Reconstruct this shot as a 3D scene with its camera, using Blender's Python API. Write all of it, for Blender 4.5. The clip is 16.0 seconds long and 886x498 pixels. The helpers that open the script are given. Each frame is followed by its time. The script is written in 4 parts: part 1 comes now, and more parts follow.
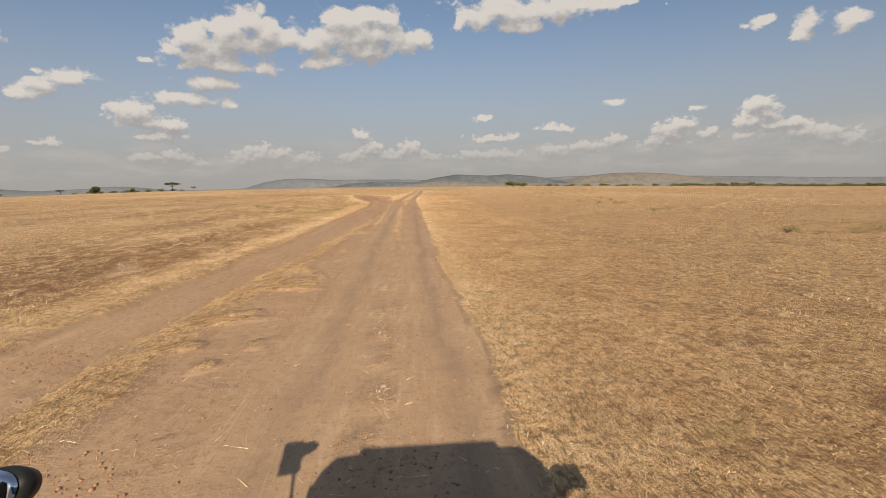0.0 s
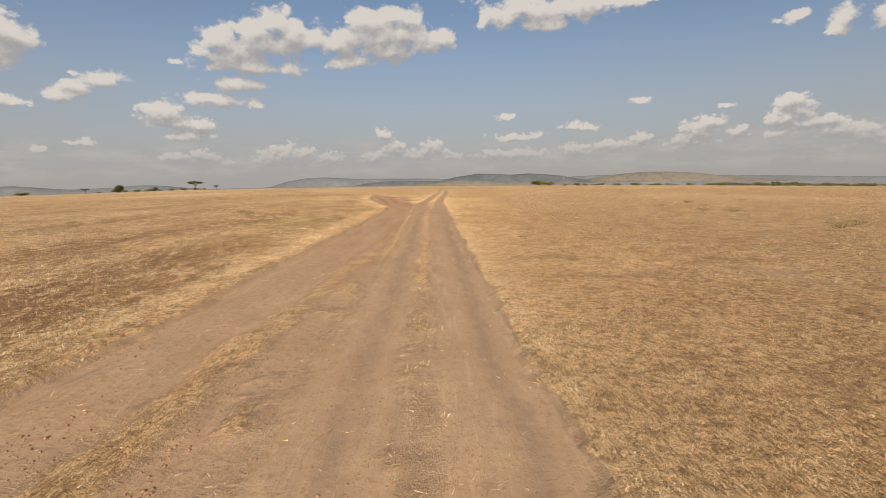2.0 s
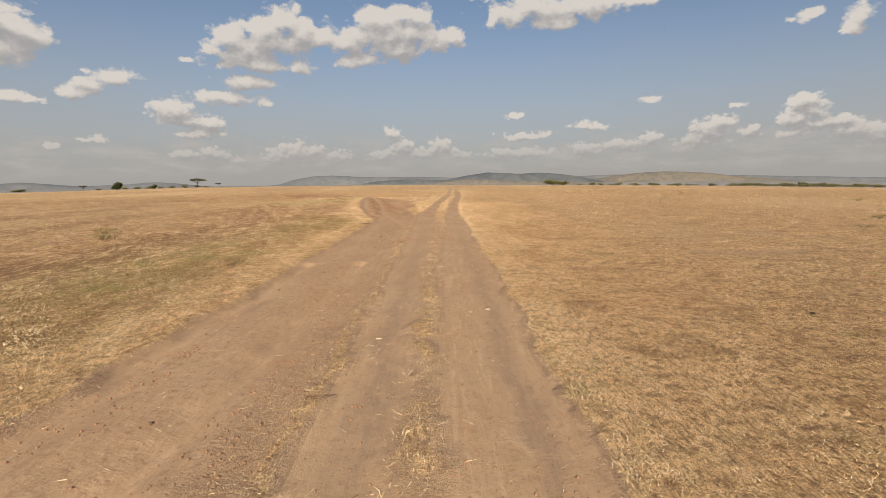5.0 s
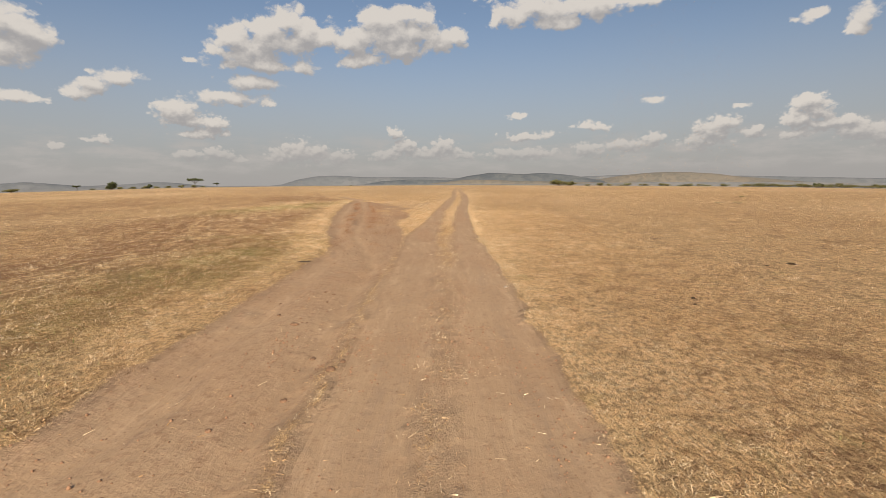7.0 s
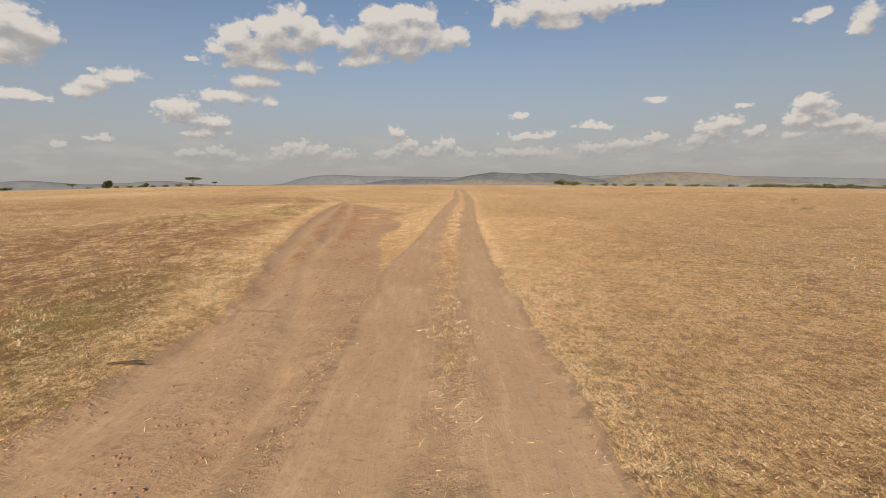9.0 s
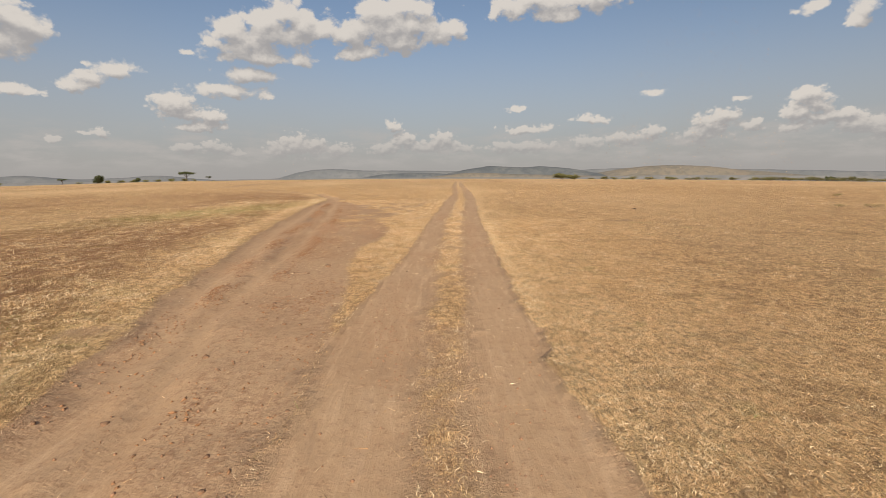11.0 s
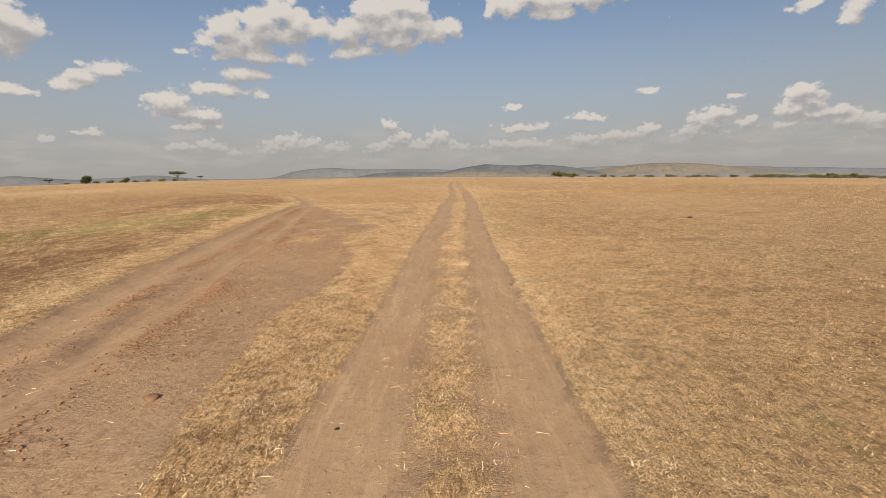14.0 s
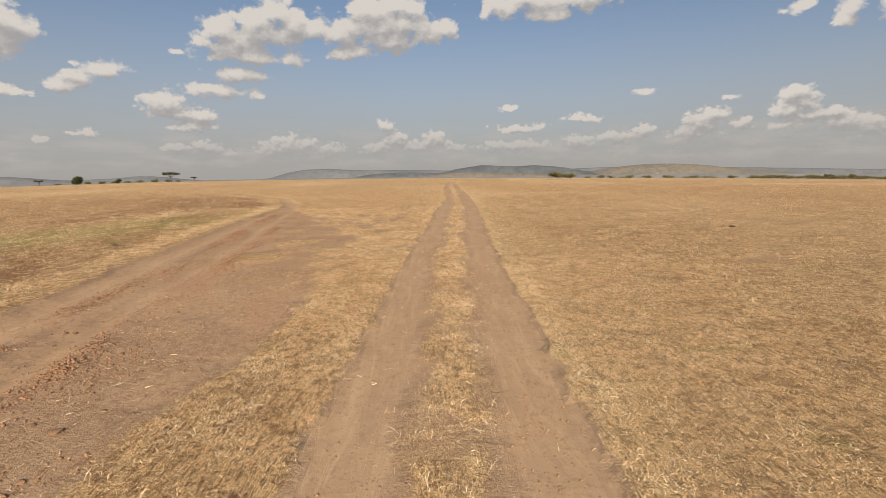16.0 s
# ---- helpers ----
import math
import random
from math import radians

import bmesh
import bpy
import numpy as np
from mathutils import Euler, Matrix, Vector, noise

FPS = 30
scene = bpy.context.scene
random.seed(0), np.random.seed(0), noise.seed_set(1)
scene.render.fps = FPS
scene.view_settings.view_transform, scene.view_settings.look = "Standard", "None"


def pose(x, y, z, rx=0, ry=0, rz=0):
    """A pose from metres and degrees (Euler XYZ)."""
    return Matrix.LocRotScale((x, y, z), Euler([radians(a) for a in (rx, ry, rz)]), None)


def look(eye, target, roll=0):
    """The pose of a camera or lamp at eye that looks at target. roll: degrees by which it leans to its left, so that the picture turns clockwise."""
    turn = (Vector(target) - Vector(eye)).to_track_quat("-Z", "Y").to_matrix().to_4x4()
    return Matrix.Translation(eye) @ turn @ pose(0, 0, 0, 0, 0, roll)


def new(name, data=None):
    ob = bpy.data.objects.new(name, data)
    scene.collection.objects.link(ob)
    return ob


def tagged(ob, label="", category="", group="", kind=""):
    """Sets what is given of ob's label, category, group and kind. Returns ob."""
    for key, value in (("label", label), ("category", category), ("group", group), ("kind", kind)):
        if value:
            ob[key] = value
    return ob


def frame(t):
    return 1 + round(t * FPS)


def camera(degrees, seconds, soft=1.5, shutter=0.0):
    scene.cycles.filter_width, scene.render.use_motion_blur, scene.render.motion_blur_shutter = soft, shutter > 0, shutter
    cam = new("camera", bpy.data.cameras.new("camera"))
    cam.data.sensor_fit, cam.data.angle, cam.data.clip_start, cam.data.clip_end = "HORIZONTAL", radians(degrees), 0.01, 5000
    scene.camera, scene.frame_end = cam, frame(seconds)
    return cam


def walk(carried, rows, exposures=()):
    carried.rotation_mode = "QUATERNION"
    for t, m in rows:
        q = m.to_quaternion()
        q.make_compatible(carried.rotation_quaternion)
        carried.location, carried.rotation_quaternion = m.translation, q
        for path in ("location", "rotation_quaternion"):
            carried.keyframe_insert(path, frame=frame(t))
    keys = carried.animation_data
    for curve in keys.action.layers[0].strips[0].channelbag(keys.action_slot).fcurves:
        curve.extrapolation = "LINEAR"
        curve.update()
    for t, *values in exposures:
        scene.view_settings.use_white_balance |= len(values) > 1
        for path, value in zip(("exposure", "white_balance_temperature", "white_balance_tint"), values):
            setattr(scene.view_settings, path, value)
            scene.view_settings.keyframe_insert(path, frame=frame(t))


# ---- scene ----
cam = camera(84.4, 16.0, soft=0.6)
PATH = [
    (0.0, (0.000, 0.000, 2.050), (0.707, 9.883, 0.699), -1.15),
    (0.5, (-0.082, 2.893, 2.050), (0.402, 12.786, 0.672), -1.00),
    (1.0, (-0.169, 5.757, 2.050), (0.216, 15.654, 0.675), -1.02),
    (1.5, (-0.246, 8.460, 2.050), (0.072, 18.361, 0.682), -1.03),
    (2.0, (-0.292, 11.394, 2.050), (-0.028, 21.297, 0.689), -1.09),
    (2.5, (-0.310, 14.338, 2.050), (-0.080, 24.242, 0.690), -1.12),
    (3.0, (-0.310, 17.192, 2.050), (-0.112, 27.096, 0.685), -1.09),
    (3.5, (-0.309, 19.780, 2.050), (-0.141, 29.685, 0.681), -0.99),
    (4.0, (-0.307, 22.633, 2.050), (-0.159, 32.538, 0.678), -0.90),
    (4.5, (-0.308, 25.120, 2.050), (-0.182, 35.024, 0.677), -0.83),
    (5.0, (-0.303, 27.456, 2.050), (-0.194, 37.359, 0.667), -0.77),
    (5.2, (-0.302, 28.405, 2.050), (-0.202, 38.308, 0.662), -0.71),
    (7.3, (-0.292, 40.324, 2.050), (-0.256, 50.230, 0.678), -0.69),
    (7.5, (-0.287, 41.085, 2.050), (-0.270, 50.992, 0.688), -0.67),
    (8.0, (-0.265, 42.888, 2.050), (-0.237, 52.793, 0.679), -0.55),
    (8.5, (-0.266, 44.539, 2.050), (-0.251, 54.445, 0.683), -0.61),
    (9.0, (-0.217, 46.117, 2.050), (-0.186, 56.020, 0.661), -0.53),
    (9.2, (-0.204, 46.715, 2.050), (-0.172, 56.614, 0.638), -0.52),
    (11.3, (-0.204, 51.840, 2.050), (-0.108, 61.723, 0.529), -0.75),
    (11.5, (-0.198, 52.365, 2.050), (-0.082, 62.247, 0.520), -0.72),
    (12.0, (-0.178, 53.581, 2.050), (-0.039, 63.459, 0.505), -0.67),
    (12.5, (-0.152, 54.746, 2.050), (0.001, 64.623, 0.497), -0.72),
    (13.0, (-0.117, 55.828, 2.050), (0.042, 65.704, 0.488), -0.88),
    (13.5, (-0.092, 56.865, 2.050), (0.059, 66.739, 0.478), -0.78),
    (14.0, (-0.062, 57.816, 2.050), (0.089, 67.695, 0.510), -0.96),
    (14.5, (-0.037, 58.730, 2.050), (0.138, 68.613, 0.536), -1.09),
    (15.0, (-0.014, 59.595, 2.050), (0.166, 69.479, 0.541), -0.93),
    (15.5, (0.014, 60.420, 2.050), (0.220, 70.302, 0.529), -0.99),
    (16.0, (0.027, 61.212, 2.050), (0.252, 71.092, 0.525), -0.95),
]
walk(cam, [(t, look(eye, target, roll)) for t, eye, target, roll in PATH])

# ---- daylight: hazy sky, fair-weather clouds, low sun behind the camera ----
SUN_ELEVATION = 28.3
PUFFS = []
# towering pair
PUFFS += [(-16.0, 16.5, 2.5, 1.5), (-18.4, 15.6, 3.1, 1.6), (-21.5, 14.5, 3.0, 1.4), (-14.5, 15.6, 2.1, 1.6), (-19.9, 13.5, 3.9, 1.3), (-22.9, 13.2, 1.8, 0.9), (-19.6, 12.2, 5.2, 0.9), (-15.2, 12.3, 1.8, 1.0), (-20.4, 10.6, 3.1, 0.9), (-22.2, 8.8, 3.1, 0.8), (-18.5, 8.4, 1.2, 0.4), (-25.7, 12.2, 0.7, 0.3)]
# wide cloud
PUFFS += [(-6.2, 17.3, 4.1, 1.5), (-2.8, 17.6, 3.0, 1.3), (-4.4, 15.8, 5.5, 1.7), (-9.2, 15.0, 4.7, 1.5), (-0.2, 15.5, 3.2, 1.7), (-8.2, 13.0, 3.0, 1.0), (1.8, 15.4, 1.7, 1.2)]
# side bank
PUFFS += [(-39.9, 13.8, 2.1, 1.6), (-38.3, 13.1, 1.8, 1.6), (-40.1, 11.4, 2.1, 1.4), (-37.5, 12.8, 1.0, 0.9), (-40.1, 7.8, 1.8, 0.5), (-38.5, 7.5, 1.0, 0.4), (-32.2, 10.1, 2.1, 0.8), (-33.9, 9.3, 1.6, 0.7), (-35.5, 8.5, 1.3, 0.6), (-34.5, 10.5, 0.8, 0.4)]
# twin puffs
PUFFS += [(-27.3, 7.3, 2.2, 1.3), (-26.5, 6.4, 2.4, 0.8), (-24.3, 6.3, 1.6, 0.8), (-25.2, 5.1, 2.1, 0.4), (-33.8, 4.4, 0.8, 0.5), (-34.9, 4.2, 0.8, 0.2), (-37.4, 3.6, 0.5, 0.3), (-5.0, 5.5, 0.8, 0.6)]
# far row
PUFFS += [(-26.7, 2.9, 1.3, 0.5), (-23.9, 3.1, 1.5, 0.7), (-15.6, 3.2, 2.3, 1.3), (-17.4, 2.8, 1.8, 0.9), (-13.8, 3.2, 1.6, 1.0), (-11.1, 2.8, 1.5, 0.9), (-21.6, 2.6, 1.2, 0.3), (-3.9, 3.9, 1.5, 0.9), (-5.8, 3.0, 2.4, 0.6), (-1.5, 3.0, 2.3, 0.8), (-0.2, 3.6, 1.2, 0.8)]
# dark base overhead
PUFFS += [(11.5, 18.0, 6.0, 1.8), (16.8, 17.9, 6.7, 1.5), (13.0, 16.4, 3.5, 1.0), (6.4, 17.0, 0.7, 0.8), (20.5, 17.9, 5.1, 0.8), (23.4, 17.9, 3.4, 0.6)]
# high scraps
PUFFS += [(36.0, 14.2, 1.4, 0.6), (35.0, 13.9, 0.6, 0.4), (40.0, 13.6, 1.4, 1.1), (39.4, 12.6, 0.9, 0.5), (42.7, 13.2, 1.8, 1.0), (23.3, 8.2, 1.1, 0.4), (31.2, 6.9, 0.7, 0.2)]
# low scraps
PUFFS += [(9.0, 7.1, 1.2, 0.4), (9.5, 4.9, 2.6, 0.4), (12.5, 5.1, 1.1, 0.4), (16.7, 5.8, 1.8, 0.5), (20.8, 3.6, 2.2, 0.7), (23.2, 4.1, 1.3, 0.8), (16.6, 3.2, 2.1, 0.7), (10.0, 3.0, 3.0, 0.8), (7.3, 2.9, 1.9, 0.7), (0.7, 3.9, 1.4, 0.9), (2.2, 2.9, 1.9, 0.7)]
# thunderhead
PUFFS += [(28.8, 4.5, 1.8, 1.5), (29.9, 5.4, 1.3, 0.8), (27.9, 3.7, 1.9, 1.0), (32.3, 4.5, 1.0, 0.6), (36.5, 6.9, 1.3, 1.0), (37.2, 5.8, 1.5, 0.9), (35.9, 5.3, 1.3, 0.8), (35.5, 4.1, 1.2, 0.5), (38.2, 4.8, 2.1, 0.7), (39.4, 5.1, 0.9, 0.6), (40.4, 4.1, 1.6, 0.9), (41.7, 3.5, 1.3, 1.0), (43.8, 3.1, 1.6, 1.0)]
# fill of the towering pair
PUFFS += [(-17.4, 14.6, 4.2, 2.1), (-6.2, 15.5, 4.6, 1.9), (-20.4, 13.9, 3.2, 1.5), (-16.6, 14.2, 2.6, 1.7), (-12.8, 15.2, 1.6, 1.2), (-4.5, 14.3, 4.2, 1.3)]
world = bpy.data.worlds.new("hazy_sky")
scene.world = world
world.use_nodes = True


def node(tree, kind, props=None, **sockets):
    """A shader node with properties; sockets s0, s1... take a value or another node's output."""
    n = tree.nodes.new(kind)
    for key, value in (props or {}).items():
        setattr(n, key, value)
    for key, value in sockets.items():
        socket = n.inputs[int(key[1:])]
        if isinstance(value, bpy.types.NodeSocket):
            tree.links.new(value, socket)
        else:
            socket.default_value = value
    return n


def calc(tree, operation, a, b=0.0, c=0.0, clamp=False):
    return node(tree, "ShaderNodeMath", {"operation": operation, "use_clamp": clamp}, s0=a, s1=b, s2=c).outputs[0]


def mixed(tree, factor, a, b, blend="MIX"):
    n = tree.nodes.new("ShaderNodeMix")
    n.data_type, n.blend_type = "RGBA", blend
    for socket, value in ((n.inputs["Factor"], factor), (n.inputs[6], a), (n.inputs[7], b)):
        if isinstance(value, bpy.types.NodeSocket):
            tree.links.new(value, socket)
        else:
            socket.default_value = value if isinstance(value, float) else (*value, 1.0)
    return n.outputs[2]


def ramp(tree, factor, low, high, smooth=True):
    n = node(tree, "ShaderNodeMapRange", {"interpolation_type": "SMOOTHSTEP" if smooth else "LINEAR"}, s0=factor, s1=low, s2=high)
    return n.outputs[0]


def noised(tree, vector, scale, detail=4.0, rough=0.55, distortion=0.0):
    n = node(tree, "ShaderNodeTexNoise", None)
    tree.links.new(vector, n.inputs["Vector"])
    n.inputs["Scale"].default_value, n.inputs["Detail"].default_value = scale, detail
    n.inputs["Roughness"].default_value, n.inputs["Distortion"].default_value = rough, distortion
    return n.outputs[0]


def cloud_group():
    """Cloud cover at a place of the sky given as (azimuth, elevation) in degrees: union of puffs, ragged by noise."""
    g = bpy.data.node_groups.new("cloud_cover", "ShaderNodeTree")
    g.interface.new_socket("Place", in_out="INPUT", socket_type="NodeSocketVector")
    g.interface.new_socket("Cover", in_out="OUTPUT", socket_type="NodeSocketFloat")
    g.interface.new_socket("Mass", in_out="OUTPUT", socket_type="NodeSocketFloat")
    place = g.nodes.new("NodeGroupInput").outputs[0]
    rough = node(g, "ShaderNodeTexNoise", None)
    apart = node(g, "ShaderNodeSeparateXYZ", None, s0=place)
    far = ramp(g, apart.outputs[1], 13.0, 4.0)  # far clouds, low in the sky, show smaller billows
    squat = node(g, "ShaderNodeVectorMath", {"operation": "MULTIPLY"}, s0=place, s1=(1.0, 1.4, 1.0)).outputs[0]
    g.links.new(squat, rough.inputs["Vector"])
    for key, value in (("Scale", 0.45), ("Detail", 9.0), ("Roughness", 0.62), ("Distortion", 0.2)):
        rough.inputs[key].default_value = value
    bent = node(g, "ShaderNodeTexNoise", None, s0=place)
    bent.inputs["Scale"].default_value, bent.inputs["Detail"].default_value, bent.inputs["Roughness"].default_value = 0.5, 5.0, 0.6
    shift = node(g, "ShaderNodeVectorMath", {"operation": "SUBTRACT"}, s0=bent.outputs["Color"], s1=(0.5, 0.5, 0.5)).outputs[0]
    spot = node(g, "ShaderNodeVectorMath", {"operation": "MULTIPLY_ADD"}, s0=shift, s1=(2.1, 1.2, 0.0), s2=place).outputs[0]
    heads = []
    for scale in (0.5, 1.25):
        billow = node(g, "ShaderNodeTexVoronoi", {"feature": "SMOOTH_F1"}, s0=node(g, "ShaderNodeVectorMath", {"operation": "MULTIPLY_ADD"}, s0=shift, s1=(0.8 / scale, 0.6 / scale, 0.0), s2=squat).outputs[0])
        for key, value in (("Scale", scale), ("Detail", 3.0), ("Roughness", 0.55), ("Smoothness", 0.4)):
            billow.inputs[key].default_value = value
        heads.append(billow.outputs[0])
    head = calc(g, "MULTIPLY_ADD", calc(g, "SUBTRACT", heads[1], heads[0]), far, heads[0])
    nearest = None
    for az, el, wide, high in PUFFS:
        q = node(g, "ShaderNodeVectorMath", {"operation": "MULTIPLY_ADD"}, s0=spot, s1=(0.87 / wide, 0.87 / high, 0), s2=(-0.87 * az / wide, -0.87 * el / high, 0)).outputs[0]
        d = node(g, "ShaderNodeVectorMath", {"operation": "LENGTH"}, s0=q).outputs[1]
        nearest = d if nearest is None else calc(g, "SMOOTH_MIN", nearest, d, 0.42)
    # the rest of the sky, outside the measured part, has loose clouds too
    beyond = calc(g, "MAXIMUM", ramp(g, calc(g, "ABSOLUTE", apart.outputs[0]), 46.0, 56.0), ramp(g, apart.outputs[1], 21.0, 27.0))
    drift = noised(g, place, 0.07, 3.0)
    loose = calc(g, "MULTIPLY", beyond, ramp(g, drift, 0.5, 0.75))
    cover = calc(g, "MAXIMUM", calc(g, "SUBTRACT", calc(g, "MULTIPLY_ADD", far, 0.14, 1.36), nearest), calc(g, "SUBTRACT", loose, 0.5))
    ragged = calc(g, "MULTIPLY_ADD", calc(g, "SUBTRACT", rough.outputs[0], 0.5), 1.05, cover)
    ragged = calc(g, "MULTIPLY_ADD", calc(g, "SUBTRACT", 0.42, head), 0.85, ragged)
    out = g.nodes.new("NodeGroupOutput")
    g.links.new(ragged, out.inputs[0])
    g.links.new(cover, out.inputs[1])
    return g


def build_sky():
    t = world.node_tree
    background = t.nodes["Background"]
    sky = t.nodes.new("ShaderNodeTexSky")
    sky.sky_type, sky.sun_disc = "NISHITA", False
    sky.sun_elevation, sky.sun_rotation = radians(SUN_ELEVATION), radians(180)
    sky.air_density, sky.dust_density, sky.ozone_density, sky.altitude = 1.0, 2.0, 1.5, 1500
    way = node(t, "ShaderNodeSeparateXYZ", None, s0=t.nodes.new("ShaderNodeTexCoord").outputs["Generated"])
    az = calc(t, "MULTIPLY", calc(t, "ARCTAN2", way.outputs[0], way.outputs[1]), 57.2958)
    el = calc(t, "MULTIPLY", calc(t, "ARCSINE", way.outputs[2]), 57.2958)
    group = cloud_group()

    scale = calc(t, "MULTIPLY_ADD", calc(t, "MAXIMUM", el, 0.0), 0.075, 0.3)  # high clouds are near and show larger

    def cover(up, across=0.0):
        place = node(t, "ShaderNodeCombineXYZ", None, s0=calc(t, "MULTIPLY_ADD", scale, across, az), s1=calc(t, "MULTIPLY_ADD", scale, up, el)).outputs[0]
        n = t.nodes.new("ShaderNodeGroup")
        n.node_tree = group
        t.links.new(place, n.inputs[0])
        return n.outputs[0], n.outputs[1], place

    here, mass, place = cover(0.0)
    above, mass_above, _ = cover(0.75, -0.3)
    # strength of the clear sky is folded in here, since the cloud colours below are absolute
    clear = mixed(t, 1.0, sky.outputs["Color"], SKY_TINT, "MULTIPLY")
    veil = calc(t, "MULTIPLY", noised(t, place, 0.05, 4.0), 0.12)
    haze = calc(t, "ADD", calc(t, "MULTIPLY", ramp(t, el, 20.0, -1.0), 0.80), calc(t, "ADD", veil, 0.12), clamp=True)
    haze = calc(t, "POWER", haze, 1.1)
    clear = mixed(t, haze, clear, HAZE)
    higher, mass_higher, _ = cover(1.7, -0.3)
    # tops face the sun, bases lie in the shade of the mass above them
    lit = calc(t, "MULTIPLY", calc(t, "SUBTRACT", here, above), 1.0)
    lit = calc(t, "MULTIPLY_ADD", calc(t, "MAXIMUM", mass_higher, -0.4), -0.55, lit)
    lit = calc(t, "MULTIPLY_ADD", calc(t, "SUBTRACT", mass, mass_above), 0.45, lit)
    lit = calc(t, "ADD", lit, 0.12)
    lit = ramp(t, lit, -1.05, 0.75)
    body = mixed(t, lit, CLOUD_SHADE, CLOUD_LIT)
    body = mixed(t, calc(t, "MULTIPLY", ramp(t, el, 7.0, 0.8), 0.62), body, HAZE)
    # pale bank of far cloud low in the haze
    low = node(t, "ShaderNodeVectorMath", {"operation": "MULTIPLY"}, s0=place, s1=(0.16, 0.55, 0.0)).outputs[0]
    bank = calc(t, "MULTIPLY", ramp(t, noised(t, low, 1.0, 6.0, 0.6), 0.42, 0.66), calc(t, "MULTIPLY", ramp(t, el, 6.0, 3.6), ramp(t, el, 0.2, 2.0)))
    clear = mixed(t, calc(t, "MULTIPLY", bank, 0.75), clear, BANK)
    density = calc(t, "MULTIPLY", ramp(t, here, -0.08, 0.4), calc(t, "MULTIPLY_ADD", ramp(t, el, 1.0, 5.5), 0.42, 0.54))
    full = mixed(t, density, clear, body)
    t.links.new(full, background.inputs["Color"])
    background.inputs["Strength"].default_value = SKY_STRENGTH


SKY_TINT = (0.88, 0.92, 0.92)
HAZE = (3.78, 3.57, 3.42)
CLOUD_SHADE = (3.8, 3.62, 3.56)
CLOUD_LIT = (6.95, 6.4, 5.8)
BANK = (4.7, 4.4, 4.15)
SKY_STRENGTH = 0.1
build_sky()
sun = new("sun", bpy.data.lights.new("sun", "SUN"))
sun.data.energy, sun.data.angle, sun.data.color = 5.3, radians(0.55), (1.0, 0.85, 0.66)
sun.matrix_world = pose(0, -60, 40, 90 - SUN_ELEVATION, 0, 0)

# ---- lie of the land ----
MID = 40.0  # the slopes fan out from this point of the drive


def blend(x, low, high):
    u = np.clip((np.asarray(x, float) - low) / (high - low), 0, 1)
    return u * u * (3 - 2 * u)


def hashed(i, j, seed):
    h = (i.astype(np.int64) * 374761393 + j.astype(np.int64) * 668265263 + seed * 974711) & 0x7FFFFFFF
    h = ((h ^ (h >> 13)) * 1274126177) & 0x7FFFFFFF
    return ((h ^ (h >> 16)) & 0xFFFF) / 65535.0


def grainy(x, y, size, seed=0, octaves=4):
    """Smooth value noise in -1 to 1 with features of about that size in metres."""
    x, y = np.broadcast_arrays(np.asarray(x, float), np.asarray(y, float))
    total, weight, norm = np.zeros(x.shape), 1.0, 0.0
    for k in range(octaves):
        u, v = x / size + 17.3 * k, y / size - 9.1 * k
        i, j = np.floor(u), np.floor(v)
        a, b = u - i, v - j
        a, b = a * a * (3 - 2 * a), b * b * (3 - 2 * b)
        i, j = i.astype(np.int64), j.astype(np.int64)
        s = seed * 31 + k
        low = hashed(i, j, s) * (1 - a) + hashed(i + 1, j, s) * a
        high = hashed(i, j + 1, s) * (1 - a) + hashed(i + 1, j + 1, s) * a
        total += weight * (2 * (low * (1 - b) + high * b) - 1)
        norm += weight
        weight, size = weight * 0.5, size * 0.5
    return total / norm


def track_right(y):
    return np.interp(y, (-20, 0, 10, 25, 36, 50, 58, 65, 73, 82, 92, 108, 134, 200, 300), (0.95, 0.95, 0.86, 0.95, 1.02, 1.08, 1.1, 1.32, 1.65, 2.25, 2.9, 3.6, 4.3, 7, 12))


def track_left(y):
    return np.interp(y, (-20, 4, 8, 12, 24, 28, 36, 58, 64, 69, 77, 90, 104, 134, 200, 300), (-2.0, -2.0, -1.72, -1.8, -1.62, -1.45, -1.5, -1.52, -1.12, -0.88, -0.42, 0.4, 1.3, 2.0, 4.6, 9.6))


def strip_middle(y):
    return np.interp(y, (-20, 0, 12, 25, 38, 50, 57, 64, 71, 78, 90, 108, 134, 200, 300), (-0.3, -0.34, -0.42, -0.5, -0.48, -0.18, -0.1, 0.1, 0.4, 0.85, 1.6, 2.4, 3.1, 5.8, 10.8))


def strip_half(y):
    return np.interp(y, (-20, 20, 30, 45, 52, 60, 70, 90, 300), (0.16, 0.16, 0.17, 0.19, 0.27, 0.34, 0.36, 0.36, 0.36))


def side_left(y):
    return np.interp(y, (-20, 7, 9, 13, 24, 29, 36, 42, 48, 54, 57, 60, 64, 70, 78, 86, 94, 106, 119, 148, 168, 200), (-5.6, -5.5, -5.25, -4.9, -4.37, -4.3, -3.98, -3.84, -3.8, -3.76, -4.4, -5.2, -5.9, -7.0, -8.2, -9.2, -9.8, -13.8, -22.6, -42, -50, -59))


def side_right(y):
    return np.interp(y, (-20, 54, 57, 60, 62, 65, 68, 72, 76, 80, 85, 90, 97, 106, 119, 148, 168, 200), (-1.7, -1.5, -1.5, -1.9, -2.25, -2.4, -2.05, -2.3, -2.6, -3.4, -5.8, -7.8, -9.1, -12.9, -21.2, -40, -48, -56))


